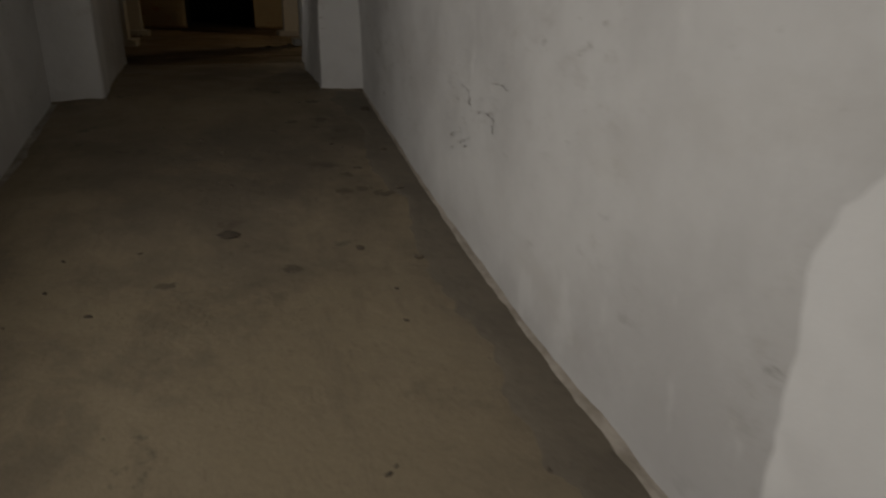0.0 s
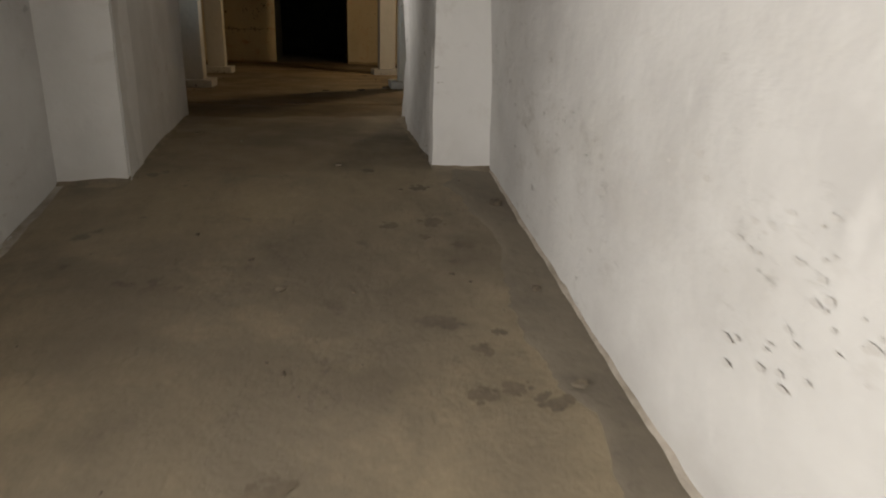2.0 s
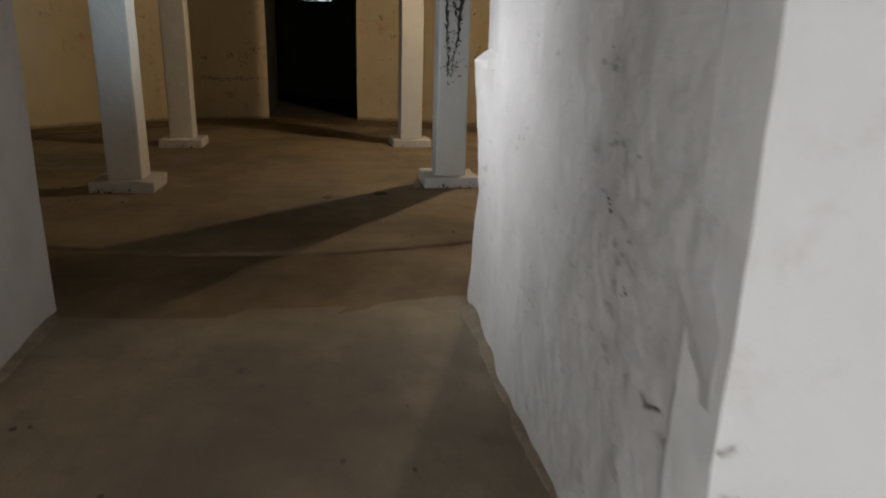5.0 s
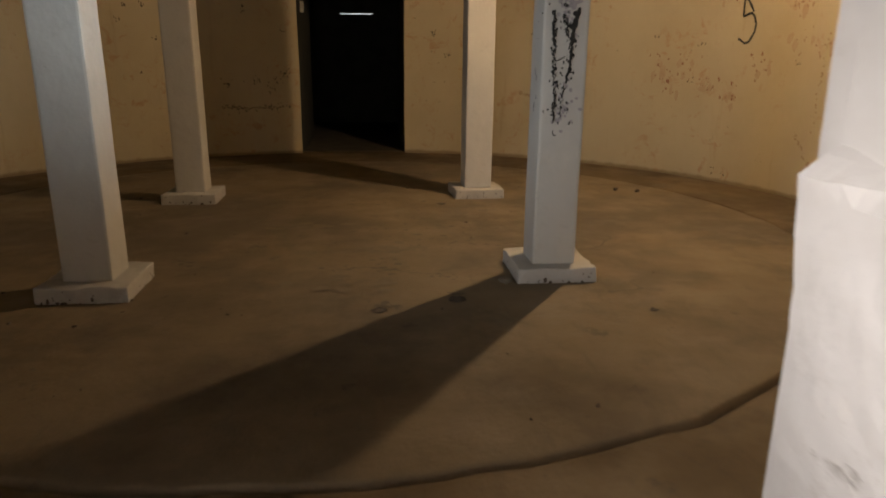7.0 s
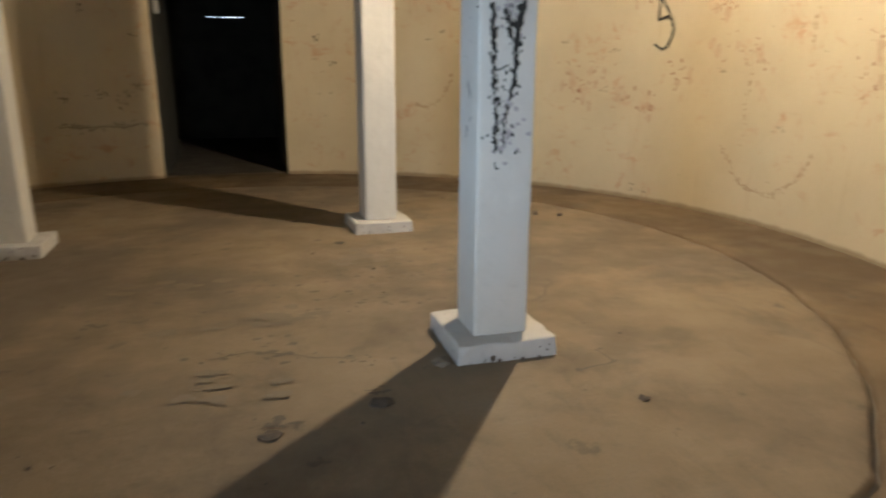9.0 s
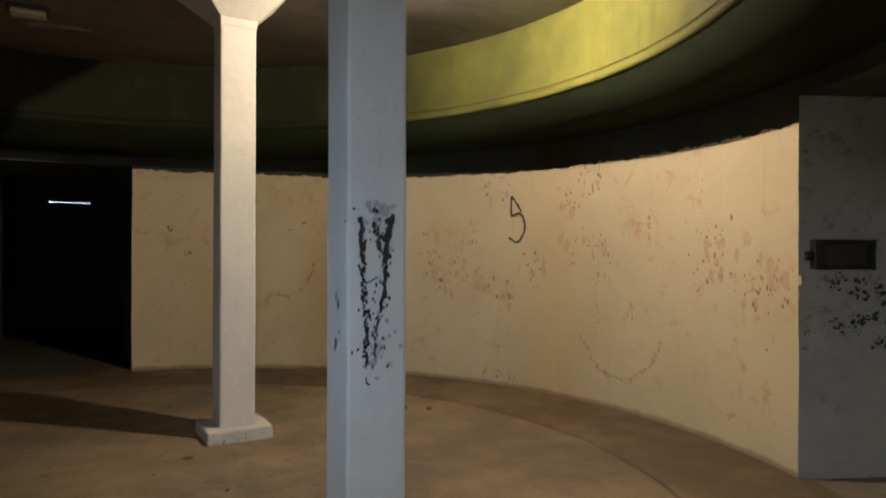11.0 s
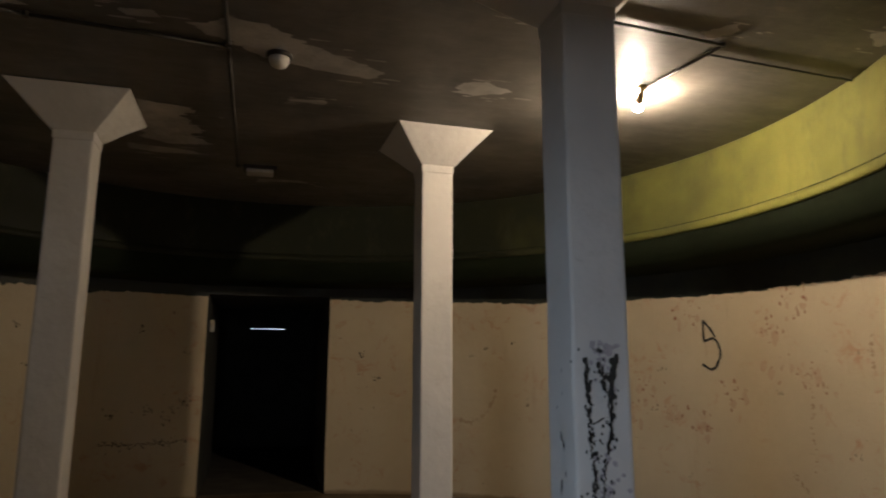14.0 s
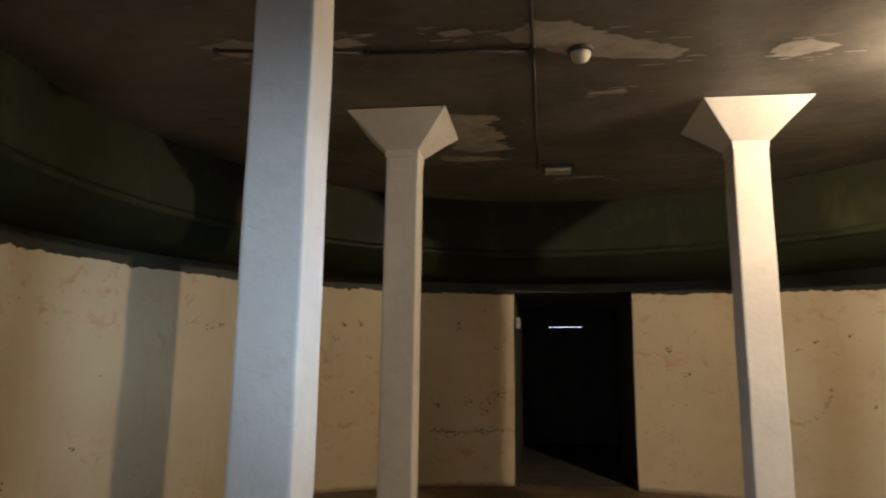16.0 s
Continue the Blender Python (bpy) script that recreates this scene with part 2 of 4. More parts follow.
M_LAMPWHITE = plain("yellowed_white_enamel", (0.62, 0.60, 0.54), (0.5, 0.47, 0.40), 12.0, 0.4)
M_STONE = plain("rubble", (0.20, 0.16, 0.11), (0.12, 0.10, 0.075), 25.0, 0.9)
M_DARKSTONE = plain("dark_rubble", (0.11, 0.086, 0.06), (0.07, 0.056, 0.04), 25.0, 0.9)
M_BULB = glow("lit_bulb_glass", (1.0, 0.74, 0.45), BULB_RADIANCE)
# next two hold the far room's lack of light in their colour
M_BACK = plain("unlit_plaster", (0.060, 0.062, 0.052), (0.038, 0.040, 0.034), 3.0, 0.9)
M_BACKFLOOR = plain("unlit_floor", (0.115, 0.10, 0.078), (0.07, 0.062, 0.05), 4.0, 0.8)
M_GUTTER = plain("grey_cement", (0.188, 0.158, 0.116), (0.145, 0.122, 0.092), 3.0, 0.85, bump_scale=18, bump=0.6)
M_FOOT = plain("crumbled_plaster", (0.42, 0.375, 0.32), (0.25, 0.215, 0.17), 6.0, 0.9, bump_scale=25, bump=0.9)
M_KNOCK = plain("brown_knock", (0.48, 0.455, 0.42), (0.43, 0.405, 0.37), 30.0, 0.8)
M_SMUDGE = plain("soot_smudge", (0.26, 0.21, 0.14), (0.17, 0.135, 0.09), 30.0, 0.85)
M_SPECK = plain("dark_scuff", (0.10, 0.07, 0.045), (0.06, 0.045, 0.03), 30.0, 0.8)
M_RUB = plain("faint_brown_rub", (0.418, 0.289, 0.167), (0.35, 0.22, 0.122), 20.0, 0.8)
M_RUBGREY = plain("rubbed_grey_paint", (0.40, 0.36, 0.355), (0.31, 0.28, 0.28), 40.0, 0.7)
M_STAIN = plain("trodden_dirt", (0.15, 0.118, 0.08), (0.115, 0.092, 0.064), 18.0, 0.8)
M_SCREED = plain("pale_screed", (0.215, 0.17, 0.112), (0.19, 0.152, 0.10), 9.0, 0.8)
M_DIRT = plain("banked_dirt", (0.27, 0.22, 0.155), (0.17, 0.14, 0.10), 9.0, 0.9, bump_scale=40, bump=0.8)
M_WALLRUB = plain("grey_brown_rub", (0.53, 0.515, 0.495), (0.50, 0.483, 0.46), 20.0, 0.85)
M_MOULD = plain("green_black_mould", (0.05, 0.055, 0.042), (0.025, 0.028, 0.022), 30.0, 0.8)
M_PINK = plain("faint_pink_rub", (0.532, 0.403, 0.258), (0.502, 0.357, 0.22), 14.0, 0.8)
M_RED = plain("red_brown_smear", (0.355, 0.181, 0.104), (0.297, 0.136, 0.0775), 14.0, 0.8)


# ---- building helpers ----
def mesh_of(name, bm, material, smooth=False):
    bmesh.ops.recalc_face_normals(bm, faces=bm.faces[:])
    data = bpy.data.meshes.new(name)
    bm.to_mesh(data)
    bm.free()
    for m in (material if isinstance(material, (list, tuple)) else [material]):
        data.materials.append(m)
    for p in data.polygons:
        p.use_smooth = smooth
    return data


def thing(name, bm, material, label, category, group="", kind="", smooth=False):
    return tagged(new(name, mesh_of(name, bm, material, smooth)), label, category, group, kind)


def part(name, bm, material, parent, label="", smooth=False):
    ob = new(name, mesh_of(name, bm, material, smooth))
    ob.parent = parent
    return tagged(ob, label) if label else ob


def wobble(bm, amount, scale, verts=None):
    """Uneven hand-made surfaces."""
    for v in verts or bm.verts:
        v.co += noise.noise_vector(v.co * scale) * amount + noise.noise_vector(v.co * scale * 4.3) * amount * 0.35


def add_box(bm, x0, x1, y0, y1, z0, z1, cell=0.0):
    """A box, its faces divided into cells of about that size."""
    made = []
    def sheet(o, u, v):
        nu = max(1, round(u.length / cell)) if cell else 1
        nv = max(1, round(v.length / cell)) if cell else 1
        g = [[bm.verts.new(o + u * (i / nu) + v * (j / nv)) for j in range(nv + 1)] for i in range(nu + 1)]
        for i in range(nu):
            for j in range(nv):
                bm.faces.new((g[i][j], g[i + 1][j], g[i + 1][j + 1], g[i][j + 1]))
        made.extend(v for row in g for v in row)
    X, Y, Z = Vector((x1 - x0, 0, 0)), Vector((0, y1 - y0, 0)), Vector((0, 0, z1 - z0))
    o = Vector((x0, y0, z0))
    for a, u, v in ((o, X, Y), (o + Z, X, Y), (o, X, Z), (o + Y, X, Z), (o, Y, Z), (o + X, Y, Z)):
        sheet(a, u, v)
    return made


def box_mesh(x0, x1, y0, y1, z0, z1, cell=0.0, rough=0.0, scale=1.5, bevel=0.0):
    bm = bmesh.new()
    add_box(bm, x0, x1, y0, y1, z0, z1, cell)
    bmesh.ops.remove_doubles(bm, verts=bm.verts[:], dist=0.0005)
    if bevel:
        bmesh.ops.recalc_face_normals(bm, faces=bm.faces[:])
        edges = [e for e in bm.edges if len(e.link_faces) == 2 and e.calc_face_angle(0) > 0.5]
        bmesh.ops.bevel(bm, geom=edges, offset=bevel, segments=2, affect="EDGES", profile=0.5)
    if rough:
        wobble(bm, rough, scale)
    return bm


def ring_segment(a0, a1, z0, z1, r0, r1, end0=None, end1=None, cell=0.12, rough=0.006):
    """A stretch of a thick round wall. end0, end1: outer corners of its two ends, where those are not radial."""
    bm = bmesh.new()
    n = max(2, int(abs(a1 - a0) * r0 / cell))
    nz = max(1, int((z1 - z0) / (cell * 1.2)))
    inner, outer = [], []
    for i in range(n + 1):
        a = a0 + (a1 - a0) * i / n
        inner.append(Vector((r0 * math.cos(a), r0 * math.sin(a), 0)))
        outer.append(Vector((r1 * math.cos(a), r1 * math.sin(a), 0)))
    if end0:
        outer[0] = Vector((*end0, 0))
    if end1:
        outer[-1] = Vector((*end1, 0))
    def skin(line, mat):
        g = [[bm.verts.new((p.x, p.y, z0 + (z1 - z0) * k / nz)) for k in range(nz + 1)] for p in line]
        for i in range(len(line) - 1):
            for k in range(nz):
                f = bm.faces.new((g[i][k], g[i + 1][k], g[i + 1][k + 1], g[i][k + 1]))
                f.material_index = mat
    def between(p, q):
        m = max(2, int((q - p).length / cell))
        return [p.lerp(q, k / m) for k in range(m + 1)]
    skin(inner, 0)
    skin(outer, 1)
    skin(between(inner[0], outer[0]), 2)
    skin(between(inner[-1], outer[-1]), 1)
    for z in (z0, z1):
        lo = [bm.verts.new((p.x, p.y, z)) for p in inner]
        hi = [bm.verts.new((p.x, p.y, z)) for p in outer]
        for i in range(n):
            bm.faces.new((lo[i], lo[i + 1], hi[i + 1], hi[i])).material_index = 1
    bmesh.ops.remove_doubles(bm, verts=bm.verts[:], dist=0.001)
    if rough:
        wobble(bm, rough, 1.7)
    return bm


def bar(bm, a, b, radius, sides=8):
    """A round bar from a to b."""
    a, b = Vector(a), Vector(b)
    m = Matrix.Translation((a + b) / 2) @ (b - a).to_track_quat("Z", "Y").to_matrix().to_4x4()
    bmesh.ops.create_cone(bm, cap_ends=True, segments=sides, radius1=radius, radius2=radius, depth=(b - a).length, matrix=m)


def lathe(bm, profile, sides=20, m=Matrix()):
    """A turned body from (radius, height) pairs."""
    rings = []
    for r, z in profile:
        rings.append([bm.verts.new(m @ Vector((r * math.cos(2 * math.pi * k / sides), r * math.sin(2 * math.pi * k / sides), z))) for k in range(sides)])
    for a, b in zip(rings, rings[1:]):
        for k in range(sides):
            bm.faces.new((a[k], a[(k + 1) % sides], b[(k + 1) % sides], b[k]))
    bm.faces.new(rings[0])
    bm.faces.new(rings[-1])


# ---- floor ----
RAMP = ((-14.6, -0.70), (-12.0, -0.61), (-11.0, -0.58), (-10.0, -0.545), (-9.0, -0.46), (-8.0, -0.31), (-7.0, -0.165), (-6.3, -0.05), (-5.6, -0.02), (-4.3, -0.014), (12.0, -0.014))


def ground(x, y):
    """The height of the floor: a ramp that climbs to the round room."""
    z = float(np.interp(y, [p[0] for p in RAMP], [p[1] for p in RAMP]))
    if y < -6.2:
        z -= 0.022 * max(0.0, (abs(x - 0.08) - 0.75) / 0.4) ** 2
    if math.hypot(x, y) < 4.2:
        return -0.045
    return z + 0.008 * noise.noise(Vector((x * 1.1, y * 1.1, 0))) + 0.0035 * noise.noise(Vector((x * 5, y * 5, 3)))


def floor_sheet(x0, x1, y0, y1, cell):
    bm = bmesh.new()
    nx, ny = round((x1 - x0) / cell), round((y1 - y0) / cell)
    g = [[bm.verts.new((x, y, ground(x, y))) for y in np.linspace(y0, y1, ny + 1)] for x in np.linspace(x0, x1, nx + 1)]
    for i in range(nx):
        for j in range(ny):
            bm.faces.new((g[i][j], g[i + 1][j], g[i + 1][j + 1], g[i][j + 1]))
    return bm


thing("floor", floor_sheet(-6.6, 6.6, -14.6, 11.4, 0.09), M_RAMP, "brown dusty worn concrete floor with a ramp", "floor", kind="structure", smooth=True)


def round_slab(radii, drops, sides=240):
    """A round or ring-shaped slab with crumbled rims. drops: how far each circle lies below the slab's top."""
    bm = bmesh.new()
    rings = []
    for r, drop in zip(radii, drops):
        ring = []
        for k in range(sides):
            a = 2 * math.pi * k / sides
            d = Vector((math.cos(a), math.sin(a), 0))
            rr = r + (0.022 * noise.noise(d * 9) + 0.012 * noise.noise(d * 31) if 3.3 < r < 3.6 else 0)
            if 3.38 < r < 3.43:
                rr += 0.012 * noise.noise(d * 55)
            p = d * rr + Vector((0, -0.06 if r < 3.8 else 0, 0))
            z = 0.003 * noise.noise(p * 1.3) + 0.0015 * noise.noise(p * 6) - drop
            ring.append(bm.verts.new((p.x, p.y, z)))
        rings.append(ring)
    for k in range(sides):
        for a, b in zip(rings, rings[1:]):
            bm.faces.new((a[k], b[k], b[(k + 1) % sides], a[(k + 1) % sides]))
    if radii[0] < 0.1:
        bm.faces.new(rings[0])
    return bm


thing("floor_slab", round_slab((0.05, 0.5, 1.0, 1.5, 2.0, 2.5, 2.9, 3.2, 3.33, 3.37, 3.387, 3.392), (0, 0, 0, 0, 0, 0, 0, 0, 0, 0.0015, 0.007, 0.06)), M_FLOOR, "round brown concrete slab with a cracked rim", "floor", kind="structure", smooth=True)
thing("floor_ring", round_slab((3.414, 3.42, 3.44, 3.6, 3.9, 4.1, 4.34), (0.06, 0.010, 0.005, 0.004, 0.006, 0.006, 0.012)), M_RING, "ring of brown concrete floor along the round wall", "floor", kind="structure", smooth=True)

# ---- round room ----
def on_wall(x=None, y=None, sx=1, sy=1):
    if x is not None:
        return math.atan2(sy * math.sqrt(R_WALL ** 2 - x * x), x)
    return math.atan2(y, sx * math.sqrt(R_WALL ** 2 - y * y))


A_DOOR_R, A_DOOR_L = on_wall(x=0.70), on_wall(x=-0.70)
A_ENT_R, A_ENT_L = on_wall(x=0.965, sy=-1), on_wall(x=-0.83, sy=-1) + 2 * math.pi
A_SIDE0, A_SIDE1 = radians(-19.9), radians(-37.5)
side_dir = Vector((math.cos(radians(-24)), math.sin(radians(-24)), 0))
def side_out(a):
    p = Vector((R_WALL * math.cos(a), R_WALL * math.sin(a), 0)) + side_dir * 2.02
    return (p.x, p.y)


WALLMATS = [M_CREAM, M_WHITE, M_GREY]
Z0 = -0.15
# M_BACK paints the shade of the far doorway onto its reveals
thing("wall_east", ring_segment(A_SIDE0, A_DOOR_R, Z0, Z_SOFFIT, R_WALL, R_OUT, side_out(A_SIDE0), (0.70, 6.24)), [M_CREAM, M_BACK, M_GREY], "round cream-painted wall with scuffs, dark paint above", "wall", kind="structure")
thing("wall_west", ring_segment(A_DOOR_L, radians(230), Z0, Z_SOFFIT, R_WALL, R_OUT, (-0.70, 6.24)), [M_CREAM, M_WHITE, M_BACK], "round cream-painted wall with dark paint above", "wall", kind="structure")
thing("wall_south_east", ring_segment(radians(-52), A_SIDE1, Z0, Z_SOFFIT, R_WALL, R_OUT, None, side_out(A_SIDE1)), [M_CREAM, M_GREY, M_WHITE], "round cream-painted wall beside a side opening", "wall", kind="structure")
# two made-up openings for lamps flank the entrance, behind whoever stands there
def wall_with_gap(name, a0, a1, v0, v1, end0, end1, mats, passage=False):
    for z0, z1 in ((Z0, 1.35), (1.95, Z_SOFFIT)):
        thing(name, ring_segment(a0, a1, z0, z1, R_WALL, R_OUT, end0, end1), mats, "round cream-painted wall with an invented opening for a fill lamp", "wall", kind="structure")
    thing(name, ring_segment(a0, v0, 1.35, 1.95, R_WALL, R_OUT, end0, None), mats, "round cream-painted wall beside an invented opening", "wall", kind="structure")
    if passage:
        # a second made-up mouth lets the reveal's lamp into the entrance passage
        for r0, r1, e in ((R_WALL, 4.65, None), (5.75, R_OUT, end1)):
            thing(name, ring_segment(v1, a1, 1.35, 1.95, r0, r1, None, e), mats, "whitewashed wall beside an invented opening of the entrance", "wall", kind="structure")
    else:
        thing(name, ring_segment(v1, a1, 1.35, 1.95, R_WALL, R_OUT, None, end1), mats, "round cream-painted wall beside an invented opening", "wall", kind="structure")


wall_with_gap("wall_south", A_ENT_R, radians(-52), radians(-67.5), radians(-55), (0.965, -6.205), None, [M_CREAM, M_WHITE, M_WHITE])
wall_with_gap("wall_south_west", radians(230), A_ENT_L, radians(240.5), radians(253), None, (-0.704, -6.41), [M_CREAM, M_WHITE, M_WHITE], passage=True)
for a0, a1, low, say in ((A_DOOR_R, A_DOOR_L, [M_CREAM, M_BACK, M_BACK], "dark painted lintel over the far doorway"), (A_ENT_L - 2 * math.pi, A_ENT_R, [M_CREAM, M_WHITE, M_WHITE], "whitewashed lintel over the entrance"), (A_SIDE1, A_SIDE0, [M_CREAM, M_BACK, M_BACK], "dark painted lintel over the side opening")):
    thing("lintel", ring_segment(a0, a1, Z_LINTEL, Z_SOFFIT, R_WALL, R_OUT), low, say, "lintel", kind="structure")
# the broken lower face of the entrance's side
nib = box_mesh(0.872, 1.0, -6.2, -4.22, -0.2, Z_LINTEL, cell=0.03, rough=0.011, scale=5.0)
for v in nib.verts:
    v.co.x += 0.03 * min(1, max(0, v.co.z * 2)) * min(1, max(0, (v.co.y + 5.6) / 1.2))
    rim = 1.04 + 0.05 * noise.noise(v.co * 5)
    up, out = min(1, max(0, (v.co.z - rim) / 0.05)), min(1, max(0, (v.co.y + 4.62 + 0.05 * noise.noise(v.co * 6)) / 0.16))
    if v.co.x < 0.95:
        end = min(1, max(0, (v.co.y + 5.0) / 0.5))
        v.co.x += end * (0.036 - 0.036 * min(1, max(0, (v.co.z - 0.45) / 0.57)))
        v.co.x += 0.108 * up * out
thing("wall_reveal", nib, M_WHITE, "whitewashed side wall with a broken upper corner", "wall", kind="structure")

# ring beam and ceiling
beam = ring_segment(0, 2 * math.pi, Z_SOFFIT, Z_CEIL + 0.3, R_BEAM, R_OUT, cell=0.15, rough=0.004)
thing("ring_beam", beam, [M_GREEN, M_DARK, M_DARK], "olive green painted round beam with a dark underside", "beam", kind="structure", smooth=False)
def ring_of(profile, sides=160):
    """A ring round the room from (radius, height) pairs."""
    bm = bmesh.new()
    rows = [[bm.verts.new((q * math.cos(2 * math.pi * k / sides), q * math.sin(2 * math.pi * k / sides), z + 0.004 * noise.noise(Vector((math.cos(2 * math.pi * k / sides) * 9, math.sin(2 * math.pi * k / sides) * 9, z))))) for k in range(sides)] for q, z in profile]
    for a, b in zip(rows, rows[1:]):
        for k in range(sides):
            bm.faces.new((a[k], a[(k + 1) % sides], b[(k + 1) % sides], b[k]))
    return bm


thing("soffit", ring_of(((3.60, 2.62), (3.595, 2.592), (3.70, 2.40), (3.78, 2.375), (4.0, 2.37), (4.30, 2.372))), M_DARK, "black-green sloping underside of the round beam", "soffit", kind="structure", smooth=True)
lip = bmesh.new()
sides = 160
rings = []
for r, z in ((R_BEAM + 0.01, 2.665), (R_BEAM - 0.012, 2.662), (R_BEAM - 0.014, 2.615), (R_BEAM - 0.004, 2.596), (R_BEAM + 0.05, 2.594)):
    rings.append([lip.verts.new((r * math.cos(2 * math.pi * k / sides), r * math.sin(2 * math.pi * k / sides), z + 0.003 * noise.noise(Vector((k * 0.3, 0, 0))))) for k in range(sides)])
for a, b in zip(rings, rings[1:]):
    for k in range(sides):
        lip.faces.new((a[k], a[(k + 1) % sides], b[(k + 1) % sides], b[k]))
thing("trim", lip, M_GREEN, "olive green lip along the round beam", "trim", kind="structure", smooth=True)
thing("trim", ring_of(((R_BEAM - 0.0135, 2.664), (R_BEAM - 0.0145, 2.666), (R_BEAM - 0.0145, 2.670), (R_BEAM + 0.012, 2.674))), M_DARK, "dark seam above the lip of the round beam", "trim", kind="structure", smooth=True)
ceil = bmesh.new()
bmesh.ops.create_grid(ceil, x_segments=90, y_segments=90, size=3.75, matrix=Matrix.Translation((0, 0, Z_CEIL)))
bmesh.ops.delete(ceil, geom=[v for v in ceil.verts if v.co.xy.length > 3.74], context="VERTS")
wobble(ceil, 0.0025, 1.2)
up = bmesh.ops.extrude_face_region(ceil, geom=ceil.faces[:])
bmesh.ops.translate(ceil, vec=(0, 0, 0.25), verts=[g for g in up["geom"] if isinstance(g, bmesh.types.BMVert)])
thing("ceiling", ceil, M_CEIL, "sooty dark ceiling with peeling paint", "ceiling", kind="structure")

# ---- entrance corridor ----
right = box_mesh(1.20, 1.6, -14.3, -6.1, -0.95, 2.4, cell=0.12, rough=0.012, scale=1.6)
for v in right.verts:
    v.co.x -= 0.035 * (v.co.z + 0.05)
thing("wall_right", right, M_WHITE, "whitewashed stained plaster corridor wall", "wall", kind="structure", smooth=True)
# the gap in the left wall is made up to admit the side lamp
for y0, y1, z0, z1 in ((-8.95, -6.05, -0.95, 2.4), (-14.3, -12.5, -0.95, 2.4), (-12.5, -8.95, 1.35, 2.4), (-12.5, -8.95, -0.95, 0.08)):
    thing("wall_left", box_mesh(-1.45, -1.05, y0, y1, z0, z1, cell=0.12, rough=0.012, scale=1.6), M_WHITE, "whitewashed stained plaster corridor wall", "wall", kind="structure", smooth=True)
thing("wall_end", box_mesh(-1.45, 1.6, -14.5, -14.2, 1.6, 2.4), M_WHITE, "whitewashed wall over the corridor's unseen open end", "wall", kind="structure")
thing("ceiling_corridor", box_mesh(-1.6, 1.75, -14.5, -6.0, 2.4, 2.6), M_WHITE, "whitewashed corridor ceiling", "ceiling", kind="structure")
thing("door_jamb", box_mesh(0.866, 1.21, -6.228, -6.1, -0.3, 2.4, cell=0.06, rough=0.007, scale=4), M_JAMB, "white painted jamb with chipped corner", "jamb", kind="structure", smooth=False)
thing("door_jamb", box_mesh(-1.06, -0.71, -6.42, -6.1, -0.3, 2.4, cell=0.06, rough=0.007, scale=4), M_JAMB, "white painted jamb with dirty foot", "jamb", kind="structure", smooth=False)
pier = bmesh.new()
line = [(-10.95, -0.95), (-10.945, 0.25), (-10.965, 0.36), (-11.05, 0.44), (-11.12, 0.54), (-11.22, 0.62), (-11.34, 0.8), (-11.47, 1.3), (-11.5, 2.4), (-13.4, 2.4), (-13.4, -0.95)]
ring = []
for (y0, z0), (y1, z1) in zip(line, line[1:] + line[:1]):
    n = max(1, int(math.hypot(y1 - y0, z1 - z0) / 0.035))
    for k in range(n):
        p = Vector((1.142, y0 + (y1 - y0) * k / n, z0 + (z1 - z0) * k / n))
        p += noise.noise_vector(p * 7) * 0.018 + noise.noise_vector(p * 23) * 0.008
        p.x = 1.142
        ring.append(pier.verts.new(p))
face = pier.faces.new(ring)
deep = bmesh.ops.extrude_face_region(pier, geom=[face])
bmesh.ops.translate(pier, vec=(0.14, -0.02, 0), verts=[g for g in deep["geom"] if isinstance(g, bmesh.types.BMVert)])
thing("wall_pier", pier, M_JAMB, "thicker white plaster layer with a ragged broken edge", "wall", kind="structure")

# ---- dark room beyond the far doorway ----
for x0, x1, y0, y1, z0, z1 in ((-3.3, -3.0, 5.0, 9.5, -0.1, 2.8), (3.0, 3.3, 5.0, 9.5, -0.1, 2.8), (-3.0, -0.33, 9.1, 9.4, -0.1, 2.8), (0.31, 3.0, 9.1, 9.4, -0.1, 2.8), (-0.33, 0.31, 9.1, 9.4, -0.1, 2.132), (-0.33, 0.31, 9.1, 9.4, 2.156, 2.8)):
    thing("wall_back_room", box_mesh(x0, x1, y0, y1, z0, z1), M_BACK, "wall of a dark room, unlit gloom in its colour", "wall", kind="structure")
thing("ceiling_back_room", box_mesh(-3.3, 3.3, 5.0, 9.5, 2.8, 3.0), M_BACK, "ceiling of a dark room, unlit gloom in its colour", "ceiling", kind="structure")
# dark sheet over the floor, so that the far room stays black
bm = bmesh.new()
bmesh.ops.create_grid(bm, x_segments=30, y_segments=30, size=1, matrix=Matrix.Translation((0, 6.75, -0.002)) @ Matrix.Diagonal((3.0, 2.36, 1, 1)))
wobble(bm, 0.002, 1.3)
thing("floor_back_room", bm, M_BACKFLOOR, "floor sheet of a dark room, unlit gloom in its colour", "floor", kind="structure")
# dark end of the side opening
side_end = box_mesh(0, 0.3, -1.4, 1.4, -0.2, 2.7)
bmesh.ops.transform(side_end, matrix=Matrix.Translation(Vector((R_WALL * math.cos(radians(-28)), R_WALL * math.sin(radians(-28)), 0)) + side_dir * 2.0) @ Matrix.Rotation(radians(-24), 4, "Z"), verts=side_end.verts[:])
thing("wall_side", side_end, M_GREY, "grey plaster wall closing a side passage", "wall", kind="structure")

# ---- columns ----
rng = random.Random(7)


